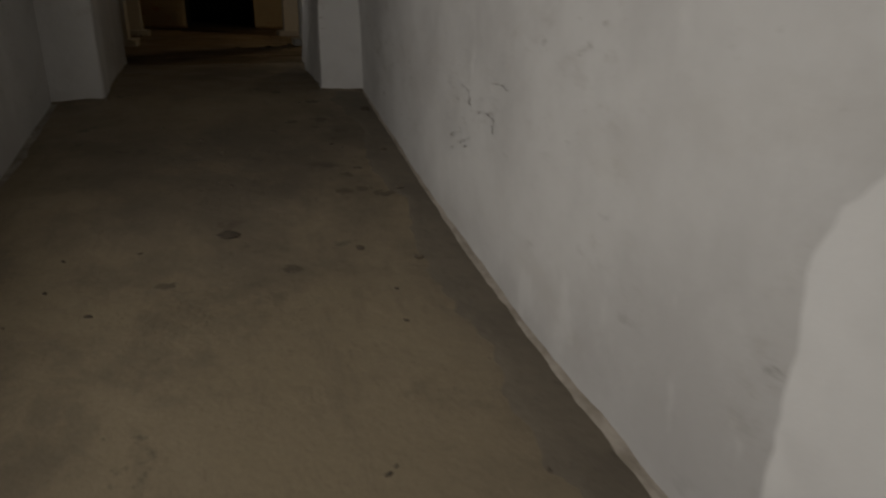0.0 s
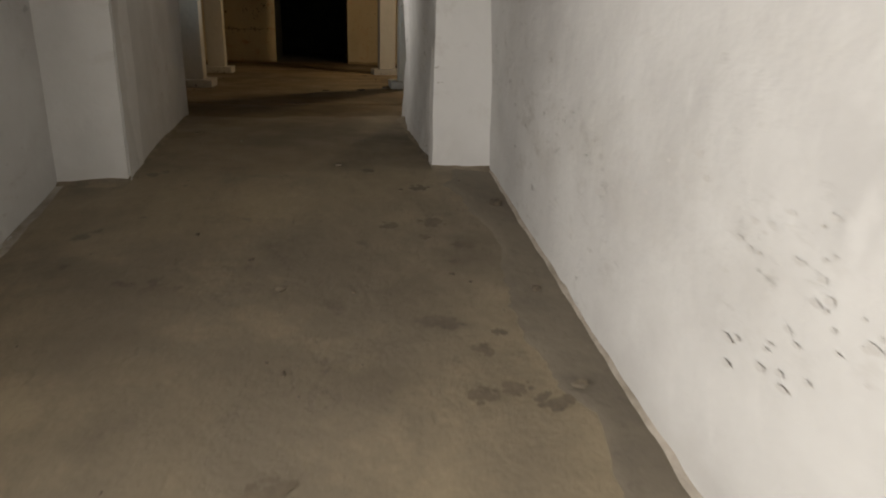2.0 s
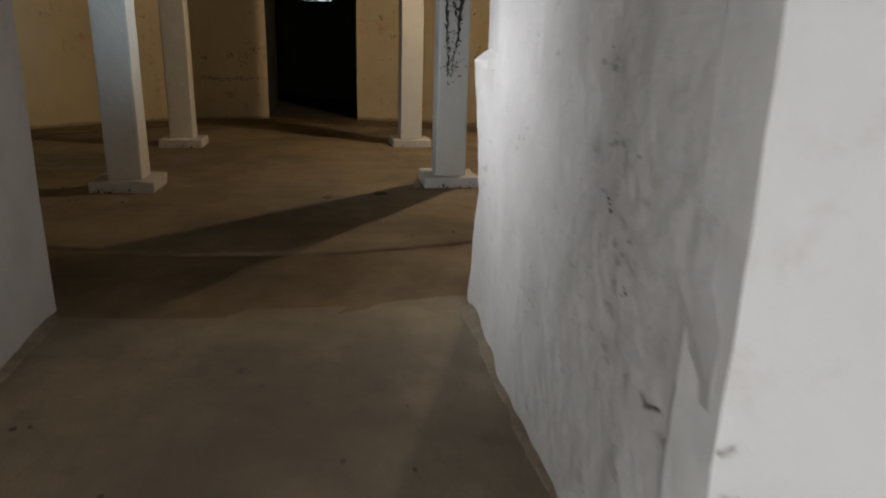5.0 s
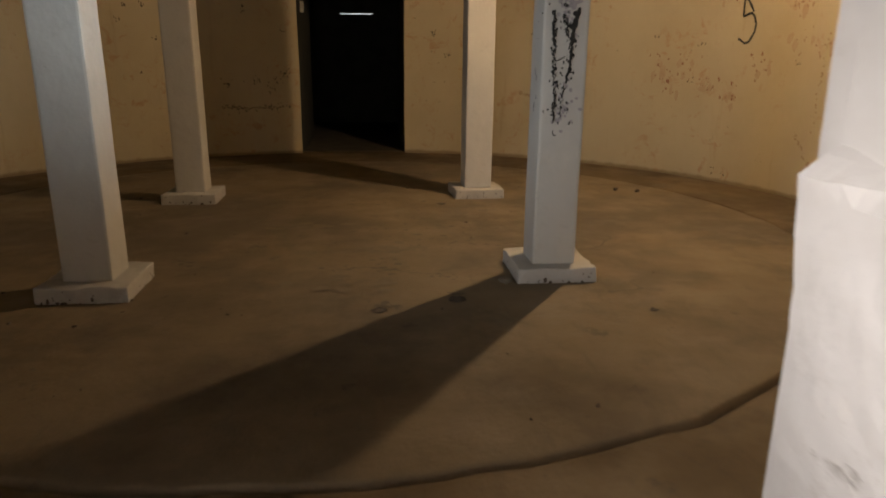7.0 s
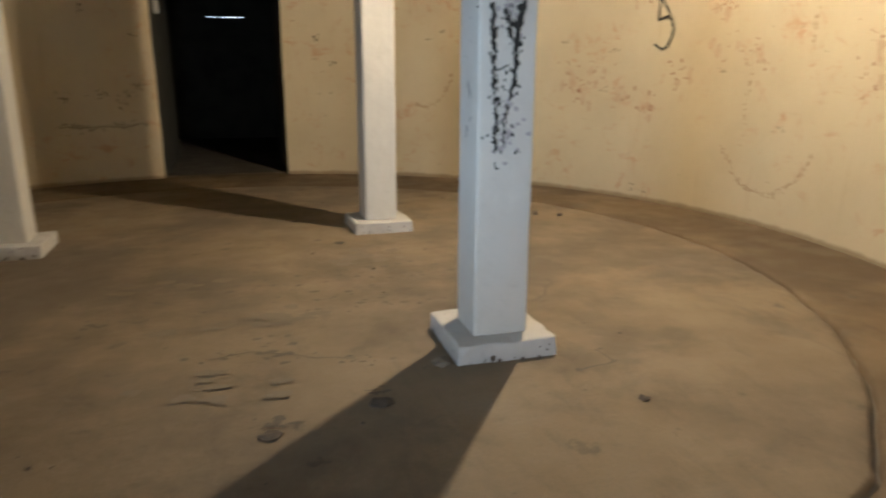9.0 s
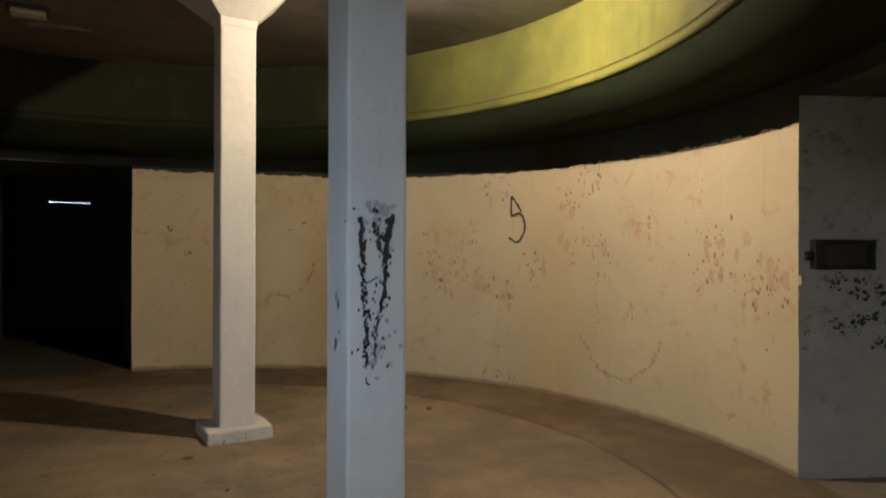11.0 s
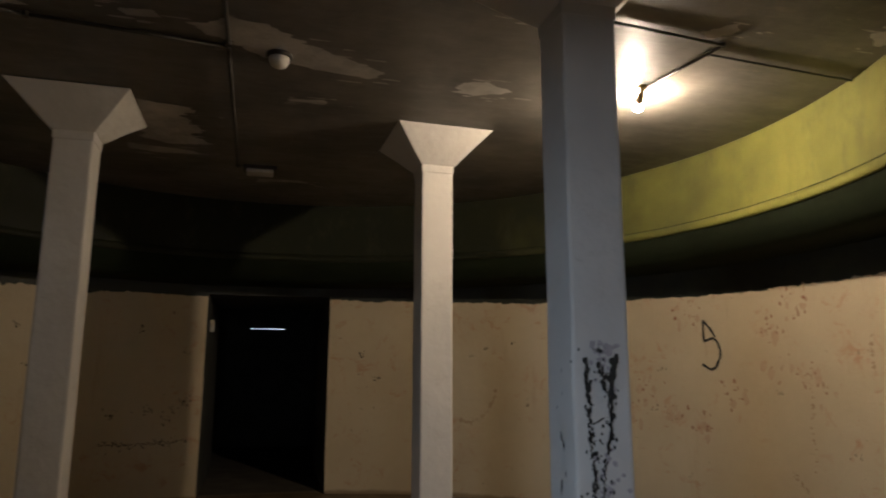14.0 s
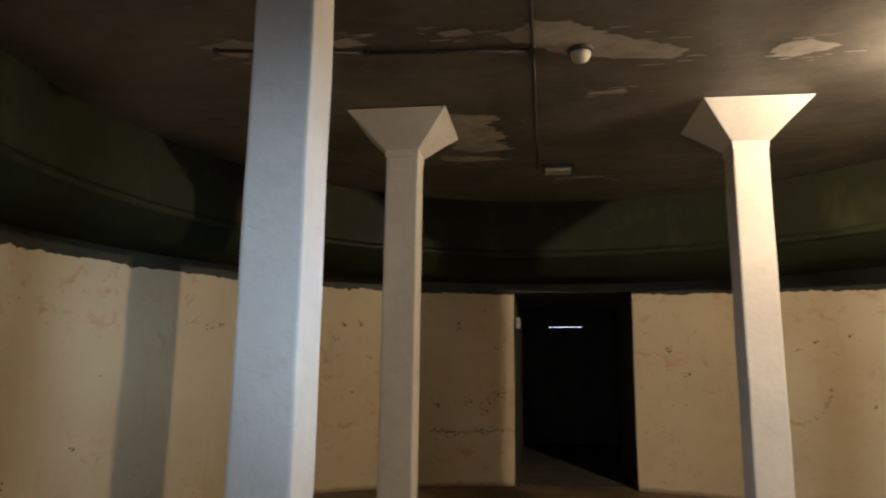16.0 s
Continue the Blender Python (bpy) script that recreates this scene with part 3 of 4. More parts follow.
def blob(bm, frame_at, u, v, ru, rv, seed, sides=9):
    """A flat ragged spot on a surface; frame_at(u, v) gives the place on it."""
    pts = []
    for k in range(sides):
        a = 2 * math.pi * k / sides
        f = 0.75 + 0.5 * noise.noise(Vector((math.cos(a) * 1.7 + seed * 3.3, math.sin(a) * 1.7, seed)))
        pts.append(bm.verts.new(frame_at(u + ru * f * math.cos(a), v + rv * f * math.sin(a))))
    face = bm.faces.new(pts)
    face.normal_update()
    # spots overlap: each lies at a height of its own
    lift = face.normal * (0.0016 * (seed * 7.31 % 1.0))
    for p in pts:
        p.co += lift


def block(bm, w0, w1, z0, z1, nz=1, d0=None, d1=None):
    """A square post that tapers from w0 to w1."""
    rings = []
    for k in range(nz + 1):
        f = k / nz
        a, z = (w0 + (w1 - w0) * f) / 2, z0 + (z1 - z0) * f
        rings.append([bm.verts.new((sx * a, sy * a, z)) for sx, sy in ((-1, -1), (1, -1), (1, 1), (-1, 1))])
    for a, b in zip(rings, rings[1:]):
        for k in range(4):
            bm.faces.new((a[k], a[(k + 1) % 4], b[(k + 1) % 4], b[k]))
    bm.faces.new(rings[0])
    bm.faces.new(rings[-1])


def soft(bm, offset):
    bmesh.ops.recalc_face_normals(bm, faces=bm.faces[:])
    edges = [e for e in bm.edges if len(e.link_faces) == 2 and e.calc_face_angle(0) > 0.4]
    bmesh.ops.bevel(bm, geom=edges, offset=offset, segments=2, affect="EDGES", profile=0.6)
    return bm


def column(x, y, turn, seed, label):
    root = tagged(new("column"), label, "column", "columns of the round room")
    root.matrix_world = pose(x, y, 0, 0, 0, turn)
    def rough(bm, amount, scale):
        for v in bm.verts:
            v.co += noise.noise_vector(v.co * scale + Vector((seed * 7.1, 0, seed))) * amount
        return bm
    base = bmesh.new()
    add_box(base, -0.228, 0.228, -0.228, 0.228, -0.03, 0.085, 0.05)
    bmesh.ops.remove_doubles(base, verts=base.verts[:], dist=0.001)
    soft(base, 0.010)
    plinth = part("base", rough(rough(base, 0.006, 7), 0.007, 33), M_BASE, root, "chipped white plinth")
    chips = bmesh.new()
    for side in range(4):
        spin = Matrix.Rotation(side * math.pi / 2, 4, "Z")
        for k in range(11):
            u = -0.21 + 0.42 * rng.random()
            s = 0.004 + 0.010 * rng.random() ** 2
            blob(chips, lambda a, b: spin @ Vector((a, -0.2375, b)), u, 0.004 + 0.022 * rng.random() ** 2, s, s * (0.7 + rng.random()), rng.random() * 60)
        for k in range(3):
            s = 0.004 + 0.004 * rng.random()
            blob(chips, lambda a, b: spin @ Vector((a, -0.2375, b)), -0.2 + 0.4 * rng.random(), 0.03 + 0.05 * rng.random(), s, s, rng.random() * 60)
    part("chips", chips, M_SPECK, plinth, "dark chipped spots along the foot")
    shaft = bmesh.new()
    block(shaft, 0.252, 0.248, 0.08, 2.96, 40)
    part("shaft", rough(soft(shaft, 0.014), 0.004, 2.2), M_COLUMN, root)
    neck = bmesh.new()
    block(neck, 0.257, 0.262, 2.93, 3.0, 1)
    part("neck", soft(neck, 0.006), M_COLUMN, root)
    cap = bmesh.new()
    block(cap, 0.27, 0.75, 2.99, 3.235, 6)
    part("capital", rough(soft(cap, 0.006), 0.006, 5), M_COLUMN, root, "flared white capital")
    return root


column_a = column(1.215, 1.04, 2.0, 1, "white painted square column lit warm by the bulb")
column_b = column(-1.34, 0.91, 1.0, 2, "white painted square column near the far doorway")
column_c = column(-1.24, -1.58, 0.5, 3, "white painted square column with a chipped plinth")
column_d = column(1.275, -1.43, 0.0, 4, "white painted square column smeared with black paint")

# ---- lamp ----
def lamp():
    root = tagged(new("ceiling_lamp"), "lit bare bulb in a brass holder on the sooty ceiling", "lamp")
    root.matrix_world = pose(2.278, -0.33, Z_CEIL)
    rose = bmesh.new()
    lathe(rose, ((0.036, 0.004), (0.036, -0.010), (0.030, -0.018), (0.014, -0.022), (0.013, -0.05)))
    part("ceiling_rose", rose, M_BRASS, root)
    tilt = Matrix.Translation((0, 0.02, -0.062)) @ Matrix.Rotation(radians(-20), 4, "Z") @ Matrix.Rotation(radians(-108), 4, "X")
    holder = bmesh.new()
    lathe(holder, ((0.018, -0.03), (0.022, 0.0), (0.024, 0.045), (0.02, 0.06)), m=tilt)
    part("holder", holder, M_BRASS, root, "brass bulb holder")
    bulb = bmesh.new()
    lathe(bulb, ((0.013, 0.045), (0.018, 0.06), (0.027, 0.078), (0.032, 0.098), (0.028, 0.118), (0.016, 0.131), (0.004, 0.135)), m=tilt)
    part("bulb", bulb, M_BULB, root, "glowing warm glass bulb", smooth=True)
    return root


lamp()

# ---- gutter band and plaster foot of the corridor ----
def strip(y0, y1, edge, wall, lift, step=0.05, across=6):
    """A thin uneven layer on the floor between two lines x = edge(y) and x = wall(y)."""
    bm = bmesh.new()
    rows = []
    for y in np.arange(y0, y1 + 1e-6, step):
        a, b = edge(y), wall(y)
        row = []
        for k in range(across + 1):
            x = a + (b - a) * k / across
            row.append(bm.verts.new((x, y, ground(x, y) + (lift(k / across, y) if k else -0.01))))
        rows.append(row)
    for r, s in zip(rows, rows[1:]):
        for k in range(across):
            bm.faces.new((r[k], r[k + 1], s[k + 1], s[k]))
    return bm


def ragged(base, amount, scale, seed):
    return lambda y: base + amount * noise.noise(Vector((seed, y * scale, 0))) + amount * 0.5 * noise.noise(Vector((seed, y * scale * 3.7, 1)))


thing("floor_gutter", strip(-13.5, -6.25, lambda y: ragged(0.95, 0.10, 1.6, 2.0)(y) + ragged(0.0, 0.035, 11.0, 4.0)(y), lambda y: 1.24, lambda f, y: 0.004, step=0.025), M_GUTTER, "grey cement gutter band along the corridor wall", "floor", kind="structure", smooth=True)
thing("wall_foot", strip(-13.5, -6.25, ragged(1.18, 0.009, 9.0, 5.0), lambda y: 1.26, lambda f, y: 0.01 + 0.055 * f * f + 0.012 * noise.noise(Vector((7, y * 9, f * 3))), step=0.03), M_FOOT, "crumbled plaster fillet at the foot of the wall", "trim", kind="structure", smooth=True)
thing("wall_foot", strip(-9.0, -6.45, lambda y: -1.22, ragged(-1.0, 0.02, 3.0, 8.0), lambda f, y: 0.05 * (1 - f) ** 2 + 0.004), M_FOOT, "crumbled plaster fillet at the foot of the wall", "trim", kind="structure", smooth=True)

# ---- marks ----
def round_wall(lift):
    return lambda u, v: Vector(((R_WALL - lift) * math.cos(u / R_WALL), (R_WALL - lift) * math.sin(u / R_WALL), v))


def arc(degrees):
    return radians(degrees) * R_WALL


def line_of(points, steps):
    for (z0, a0), (z1, a1) in zip(points, points[1:]):
        for k in range(steps):
            f = k / steps
            yield arc(a0 + (a1 - a0) * f), z0 + (z1 - z0) * f


def ribbon(bm, frame_at, points, width):
    """A brush stroke through (u, v) points."""
    left, right = [], []
    for k, (u, v) in enumerate(points):
        p, q = points[max(0, k - 1)], points[min(len(points) - 1, k + 1)]
        d = Vector((q[0] - p[0], q[1] - p[1])).normalized()
        w = width * (0.75 + 0.5 * rng.random())
        left.append(bm.verts.new(frame_at(u - d.y * w, v + d.x * w)))
        right.append(bm.verts.new(frame_at(u + d.y * w, v - d.x * w)))
    for k in range(len(points) - 1):
        bm.faces.new((left[k], left[k + 1], right[k + 1], right[k]))


five = bmesh.new()
for stroke in (((1.88, 21.3), (1.78, 21.35), (1.68, 21.3)), ((1.88, 21.3), (1.80, 20.4), (1.72, 19.7)), ((1.68, 21.3), (1.71, 20.1), (1.68, 19.5), (1.60, 19.1), (1.53, 19.2), (1.44, 19.9), (1.42, 20.6), (1.47, 21.7))):
    pts = list(line_of(stroke, 6)) + [(arc(stroke[-1][1]), stroke[-1][0])]
    ribbon(five, round_wall(0.012), pts, 0.011)
thing("numeral", five, M_BLACK, "hand-brushed black numeral 5 on the cream wall", "graffiti")

# rubbed arcs and red-brown smears on the cream wall
def smear(name, spots, material, spread, size, count, label):
    bm = bmesh.new()
    for z, a in spots:
        for k in range(count):
            u, v = arc(a) + rng.gauss(0, spread), z + rng.gauss(0, spread * 0.8)
            s = size * (0.4 + rng.random())
            blob(bm, round_wall(0.008), u, v, s * (0.5 + 0.6 * rng.random()), s * (0.6 + 1.3 * rng.random()), rng.random() * 50)
    return thing(name, bm, material, label, "stain", kind="stuff")


SMEARS = ((1.95, 8.8), (1.81, 12.4), (1.5, -9.0), (1.33, -9.7), (1.17, -8.9), (1.12, -15.1), (1.12, -18.0), (1.11, -13.6), (0.94, 22.5), (0.98, 26.2), (1.0, 32.7), (1.24, 29.9), (1.99, 23.4), (1.17, 33.6), (1.2, 17.9), (1.42, 11.5), (1.29, 7.1))
smear("pink_rubs", SMEARS, M_PINK, 0.10, 0.042, 4, "faint pinkish rubbed patches on the cream wall")
smear("red_smears", SMEARS, M_RED, 0.085, 0.014, 13, "red-brown rubbed smears on the cream wall")
smear("dark_specks", ((0.8, 2.8), (0.09, 23.4), (0.08, 21.5), (1.42, 27.3), (1.57, 56.6), (1.51, 35.0), (1.6, 75.3), (1.31, 72.8), (0.98, 26.2), (1.2, 12.0), (1.05, 29.0)), M_SPECK, 0.035, 0.010, 4, "small dark knocks in the cream paint")
for points in (((0.6, 10.5), (0.37, 8.5), (0.27, 6.3), (0.26, 2.8), (0.42, -0.2), (0.64, -1.9)), ((0.84, 59.3), (0.8, 57.8), (0.88, 55.6), (1.06, 53.8), (1.19, 53.4)), ((1.47, 7.5), (0.62, 8.0)), ((1.69, 0.1), (1.42, 0.0))):
    bm = bmesh.new()
    for u, v in line_of(points, 44):
        if rng.random() < 0.75:
            s = 0.004 + 0.010 * rng.random() ** 2
            blob(bm, round_wall(0.008), u + rng.gauss(0, 0.012), v + rng.gauss(0, 0.012), s, s * 1.1, rng.random() * 40)
    thing("rubbed_arc", bm, M_RUB, "faint brown rubbed arc on the cream wall", "stain", kind="stuff")
LEFT_SPOTS = ((1.72, 148.3), (1.74, 146.7), (1.81, 127.3), (1.83, 124.6), (1.65, 128.6), (1.45, 123.0), (0.91, 111.9), (0.95, 106.9), (0.95, 103.4), (1.03, 101.8), (1.57, 101.8), (1.82, 108.7), (0.64, 165.4), (0.47, 173.3), (1.31, 72.4), (1.59, 75.6), (1.65, 54.8), (1.7, 50.4))
smear("soot_smudges", ((0.93, 112.0), (0.95, 107.0), (0.93, 103.0), (0.62, 110.5), (0.6, 105.5), (0.61, 102.5), (1.05, 101.5), (0.84, 104.5)), M_SMUDGE, 0.05, 0.013, 9, "soot smudges on the cream wall beside the doorway")
smear("dark_specks", LEFT_SPOTS, M_SPECK, 0.024, 0.012, 5, "dark scuffs on the cream wall")
bm = bmesh.new()
for u, v in line_of(((0.63, 113.0), (0.60, 109.0), (0.61, 102.5)), 30):
    blob(bm, round_wall(0.005), u, v + rng.gauss(0, 0.012), 0.022, 0.005, rng.random() * 40)
thing("scrape", bm, M_SPECK, "dark scrape line on the cream wall", "stain", kind="stuff")

# black paint on the near column
def column_face(u, v):
    return Vector((u, -0.1295, v - 0.035))


smear_bm = bmesh.new()
for p, q, w in (((-0.072, 1.50), (-0.042, 0.92), 0.014), ((0.05, 1.50), (0.018, 1.14), 0.020), ((-0.01, 1.48), (0.015, 1.36), 0.016), ((-0.05, 1.25), (0.02, 1.28), 0.006), ((0.0, 1.12), (-0.015, 0.95), 0.008)):
    n = int(abs(p[1] - q[1]) * 150) + 8
    for k in range(n):
        f = k / n
        s = w * (0.22 + 0.62 * rng.random()) * (1.1 - 0.45 * f)
        blob(smear_bm, column_face, p[0] + (q[0] - p[0]) * f + rng.gauss(0, w * 0.42), p[1] + (q[1] - p[1]) * f, s, s * (1.2 + rng.random()), rng.random() * 60)
for k in range(60):
    s = 0.0025 + 0.006 * rng.random()
    blob(smear_bm, column_face, rng.gauss(-0.015, 0.042), 0.92 + 0.62 * rng.random(), s, s * 1.6, rng.random() * 60)
ribbon(smear_bm, column_face, [(-0.047, 0.885), (-0.047, 0.868), (-0.041, 0.858), (-0.029, 0.856)], 0.003)
part("paint_smear", smear_bm, M_BLACK, column_d, "dripping black brush paint")
grey_bm = bmesh.new()
for k in range(14):
    blob(grey_bm, lambda u, v: column_face(u, v) + Vector((0, 0.0018, 0)), rng.gauss(0.012, 0.03), 1.535 + rng.gauss(0, 0.018), 0.02, 0.014, rng.random() * 60)
for k in range(60):
    blob(grey_bm, lambda u, v: column_face(u, v) + Vector((0, 0.0018, 0)), rng.gauss(0.0, 0.035), rng.choice((0.98, 1.05, 1.12, 1.44, 1.48)) + rng.gauss(0, 0.045), 0.007 + 0.009 * rng.random(), 0.012, rng.random() * 60)
part("paint_rub", grey_bm, M_RUBGREY, column_d, "grey rubbed paint")
side_bm = bmesh.new()
for z, s in ((1.16, 0.012), (1.13, 0.014), (1.02, 0.010), (0.98, 0.014), (0.95, 0.012), (1.33, 0.006), (1.42, 0.006), (1.27, 0.006)):
    blob(side_bm, lambda u, v: Vector((-0.1295, u, v)), rng.gauss(-0.02, 0.03), z, s * 0.6, s * 1.8, rng.random() * 60)
part("paint_spot", side_bm, M_BLACK, column_d, "black paint spots")

# side opening: black box and spots on its reveal
reveal_o = Vector((R_WALL * math.cos(A_SIDE0), R_WALL * math.sin(A_SIDE0), 0))
reveal_n = Vector((side_dir.y, -side_dir.x, 0))


def reveal(u, v, lift=0.016):
    p = reveal_o + side_dir * u + reveal_n * lift
    return Vector((p.x, p.y, v))


spots = bmesh.new()
for u, z, w in ((0.23, 1.17, 0.05), (0.37, 1.12, 0.06), (0.52, 1.12, 0.07), (0.60, 1.0, 0.08), (0.24, 0.9, 0.05), (0.42, 0.95, 0.07), (0.64, 0.84, 0.07), (0.5, 0.8, 0.05), (0.35, 0.88, 0.03), (0.04, 0.86, 0.02), (0.05, 0.95, 0.015), (0.04, 0.78, 0.02)):
    for k in range(26):
        s = w * (0.08 + 0.26 * rng.random() ** 2)
        blob(spots, reveal, u + rng.gauss(0, w * 0.75), z + rng.gauss(0, w * 0.5), s, s * (0.6 + 0.5 * rng.random()), rng.random() * 70)
thing("soot_spots", spots, M_MOULD, "black soot spots on the grey reveal", "stain", kind="stuff")
box = tagged(new("junction_box"), "black rusted junction box on the grey reveal", "electrical box")
box.matrix_world = Matrix.Translation(reveal(0.255, 1.325, 0.012)) @ Matrix.Rotation(radians(-24), 4, "Z")
part("back", box_mesh(-0.165, 0.165, -0.012, 0.01, -0.075, 0.075, bevel=0.003), M_PIPE, box, "dull dark back plate")
for x0, x1, z0, z1 in ((-0.185, 0.185, 0.058, 0.088), (-0.185, 0.185, -0.088, -0.062), (-0.185, -0.142, -0.062, 0.058), (0.158, 0.185, -0.062, 0.058)):
    part("rim", box_mesh(x0, x1, -0.045, 0.01, z0, z1, cell=0.03, rough=0.004, scale=20.0), M_BLACK, box)
part("lug", box_mesh(-0.225, -0.183, -0.02, 0.008, -0.035, 0.02, bevel=0.006), M_BLACK, box, "small black fixing lug")


# ---- ceiling details ----
def flake(points, seed):
    """A bare patch where the dark paint has come off, with a torn outline."""
    bm = bmesh.new()
    dice = random.Random(seed)

    def sheet(ring, drop):
        bm.faces.new([bm.verts.new((x, y, Z_CEIL - drop)) for x, y in reversed(ring)])

    wide = max(p[0] for p in points) - min(p[0] for p in points)
    ring = []
    for (x0, y0), (x1, y1) in zip(points, points[1:] + points[:1]):
        for k in range(12):
            p = Vector((x0 + (x1 - x0) * k / 12, y0 + (y1 - y0) * k / 12, 0))
            tear = noise.noise(Vector((p.x * 4, p.y * 38, seed))) * min(0.07, wide * 0.13) + noise.noise(p * 55) * 0.012
            ring.append((p.x + tear, p.y + noise.noise(p * 24 + Vector((seed, 5, 0))) * 0.016))
    sheet(ring, 0.0055)
    # slivers torn off along the brush marks beside the patch
    for k in range(int(6 + wide * 9)):
        x0, y0 = dice.choice(points)
        x, y = x0 + dice.gauss(0, 0.12), y0 + dice.gauss(0, 0.07)
        length, thick = 0.02 + 0.07 * dice.random(), 0.003 + 0.007 * dice.random()
        sheet([(x + length * math.cos(m * 0.7854) * (0.7 + 0.5 * dice.random()), y + thick * math.sin(m * 0.7854) * (0.6 + 0.8 * dice.random())) for m in range(8)], 0.006 + 0.0003 * k)
    return thing("bare_patch", bm, M_PATCH, "bare pale plaster patch in the peeling ceiling", "peeling patch", kind="structure")


flake([(-0.5, -0.45), (-0.27, -0.58), (-0.08, -0.54), (0.08, -0.42), (0.25, -0.32), (0.42, -0.22), (0.63, -0.13), (0.55, 0.0), (0.41, -0.02), (0.2, -0.05), (-0.08, -0.14), (-0.24, -0.25)], 1)
flake([(1.12, 0.06), (1.12, -0.1), (1.26, -0.15), (1.49, -0.05), (1.37, 0.04), (1.26, 0.08)], 2)
flake([(-0.98, 0.72), (-0.58, 0.8), (-0.70, 1.0), (-0.56, 1.28), (-0.68, 1.42), (-0.50, 1.6), (-0.84, 1.66), (-1.04, 1.55), (-1.02, 1.1)], 3)
flake([(-1.2, 1.72), (-0.75, 1.80), (-0.6, 1.9), (-1.0, 1.93), (-1.22, 1.86)], 4)
flake([(-1.5, -0.50), (-1.37, -0.54), (-1.27, -0.44), (-1.46, -0.42)], 5)
flake([(-0.83, -0.53), (-0.66, -0.55), (-0.62, -0.48), (-0.8, -0.46)], 6)
flake([(2.19, -1.06), (2.33, -1.2), (2.40, -1.12), (2.3, -1.01)], 7)
flake([(3.12, -1.29), (3.24, -1.37), (3.37, -1.28), (3.27, -1.17)], 8)
flake([(-2.3, -0.55), (-2.05, -0.62), (-1.85, -0.5), (-2.1, -0.38)], 9)
flake([(-0.2, 2.55), (0.25, 2.52), (0.3, 2.6), (-0.15, 2.62)], 10)
flake([(0.05, 0.45), (0.3, 0.42), (0.33, 0.47), (0.08, 0.5)], 11)
flake([(1.2, -0.98), (1.55, -1.06), (1.75, -1.0), (1.45, -0.92)], 12)


def conduit(points, radius, label):
    root = tagged(new("conduit"), label, "conduit")
    for a, b in zip(points, points[1:]):
        bm = bmesh.new()
        bar(bm, (*a, Z_CEIL - radius - 0.006), (*b, Z_CEIL - radius - 0.006), radius)
        part("pipe", bm, M_PIPE, root, smooth=True)
    for p in points:
        bm = bmesh.new()
        lathe(bm, ((radius * 1.5, 0.0), (radius * 1.5, -radius * 2.4)), 10, Matrix.Translation((*p, Z_CEIL - 0.004)))
        part("joint", bm, M_PIPE, root)
    return root


conduit([(1.05, -1.12), (2.4, -0.985), (2.30, -0.345)], 0.009, "dark conduit bent towards the lit bulb")
conduit([(2.4, -0.86), (3.5, -0.78)], 0.007, "thin dark cable along the sooty ceiling")
conduit([(-0.27, -2.2), (-0.30, -0.3), (-0.34, 2.1)], 0.012, "dark conduit along the sooty ceiling")
conduit([(-2.2, -0.52), (-1.3, -0.36), (-0.31, -0.26)], 0.012, "dark conduit joining another on the sooty ceiling")

dead = tagged(new("ceiling_lamp"), "unlit round bulkhead lamp on a bare ceiling patch", "lamp")
dead.matrix_world = pose(-0.02, -0.2, Z_CEIL)
bm = bmesh.new()
lathe(bm, ((0.075, 0.0), (0.078, -0.02), (0.07, -0.03)), 24)
part("ring", bm, M_PIPE, dead, "dark mounting ring", smooth=True)
bm = bmesh.new()
lathe(bm, ((0.062, -0.028), (0.058, -0.05), (0.045, -0.075), (0.02, -0.088)), 24)
part("shade", bm, M_LAMPWHITE, dead, "yellowed white glass shade", smooth=True)
sq = tagged(new("ceiling_lamp"), "unlit small rectangular ceiling lamp", "lamp")
sq.matrix_world = pose(-0.15, 2.2, Z_CEIL)
part("frame", box_mesh(-0.15, 0.15, -0.10, 0.10, -0.03, 0.005, bevel=0.006), M_PIPE, sq, "dark frame")
part("diffuser", box_mesh(-0.12, 0.12, -0.085, 0.07, -0.065, -0.028, bevel=0.012), M_LAMPWHITE, sq, "dusty white diffuser")

# switch plate in the far doorway, slit in the back room
part_root = tagged(new("wall_switch"), "small white switch box in the dark doorway", "switch")
part_root.matrix_world = pose(-0.70, 4.72, 1.925)
part("box", box_mesh(-0.02, 0.045, -0.04, 0.04, -0.07, 0.07, bevel=0.006), M_LAMPWHITE, part_root)
part("rocker", box_mesh(0.044, 0.052, -0.015, 0.015, -0.03, 0.03, bevel=0.003), M_LAMPWHITE, part_root)
for k in range(13):
    bm = box_mesh(-0.009, 0.009, 9.2, 9.3, 2.115, 2.175)
    bmesh.ops.translate(bm, vec=(-0.27 + 0.047 * k, 0, 0), verts=bm.verts[:])
    thing("slit_bar", bm, M_BACK, "dark bar in a ventilation slit", "vent bar", "bars of the vent slit")

bm = bmesh.new()
bmesh.ops.create_grid(bm, x_segments=1, y_segments=1, size=0.5, matrix=Matrix.Translation((0, 9.9, 2.3)) @ Matrix.Rotation(radians(90), 4, "X"))
thing("backdrop", bm, M_OUTSIDE, "bright sky outside the vent slit", "sky", kind="structure")

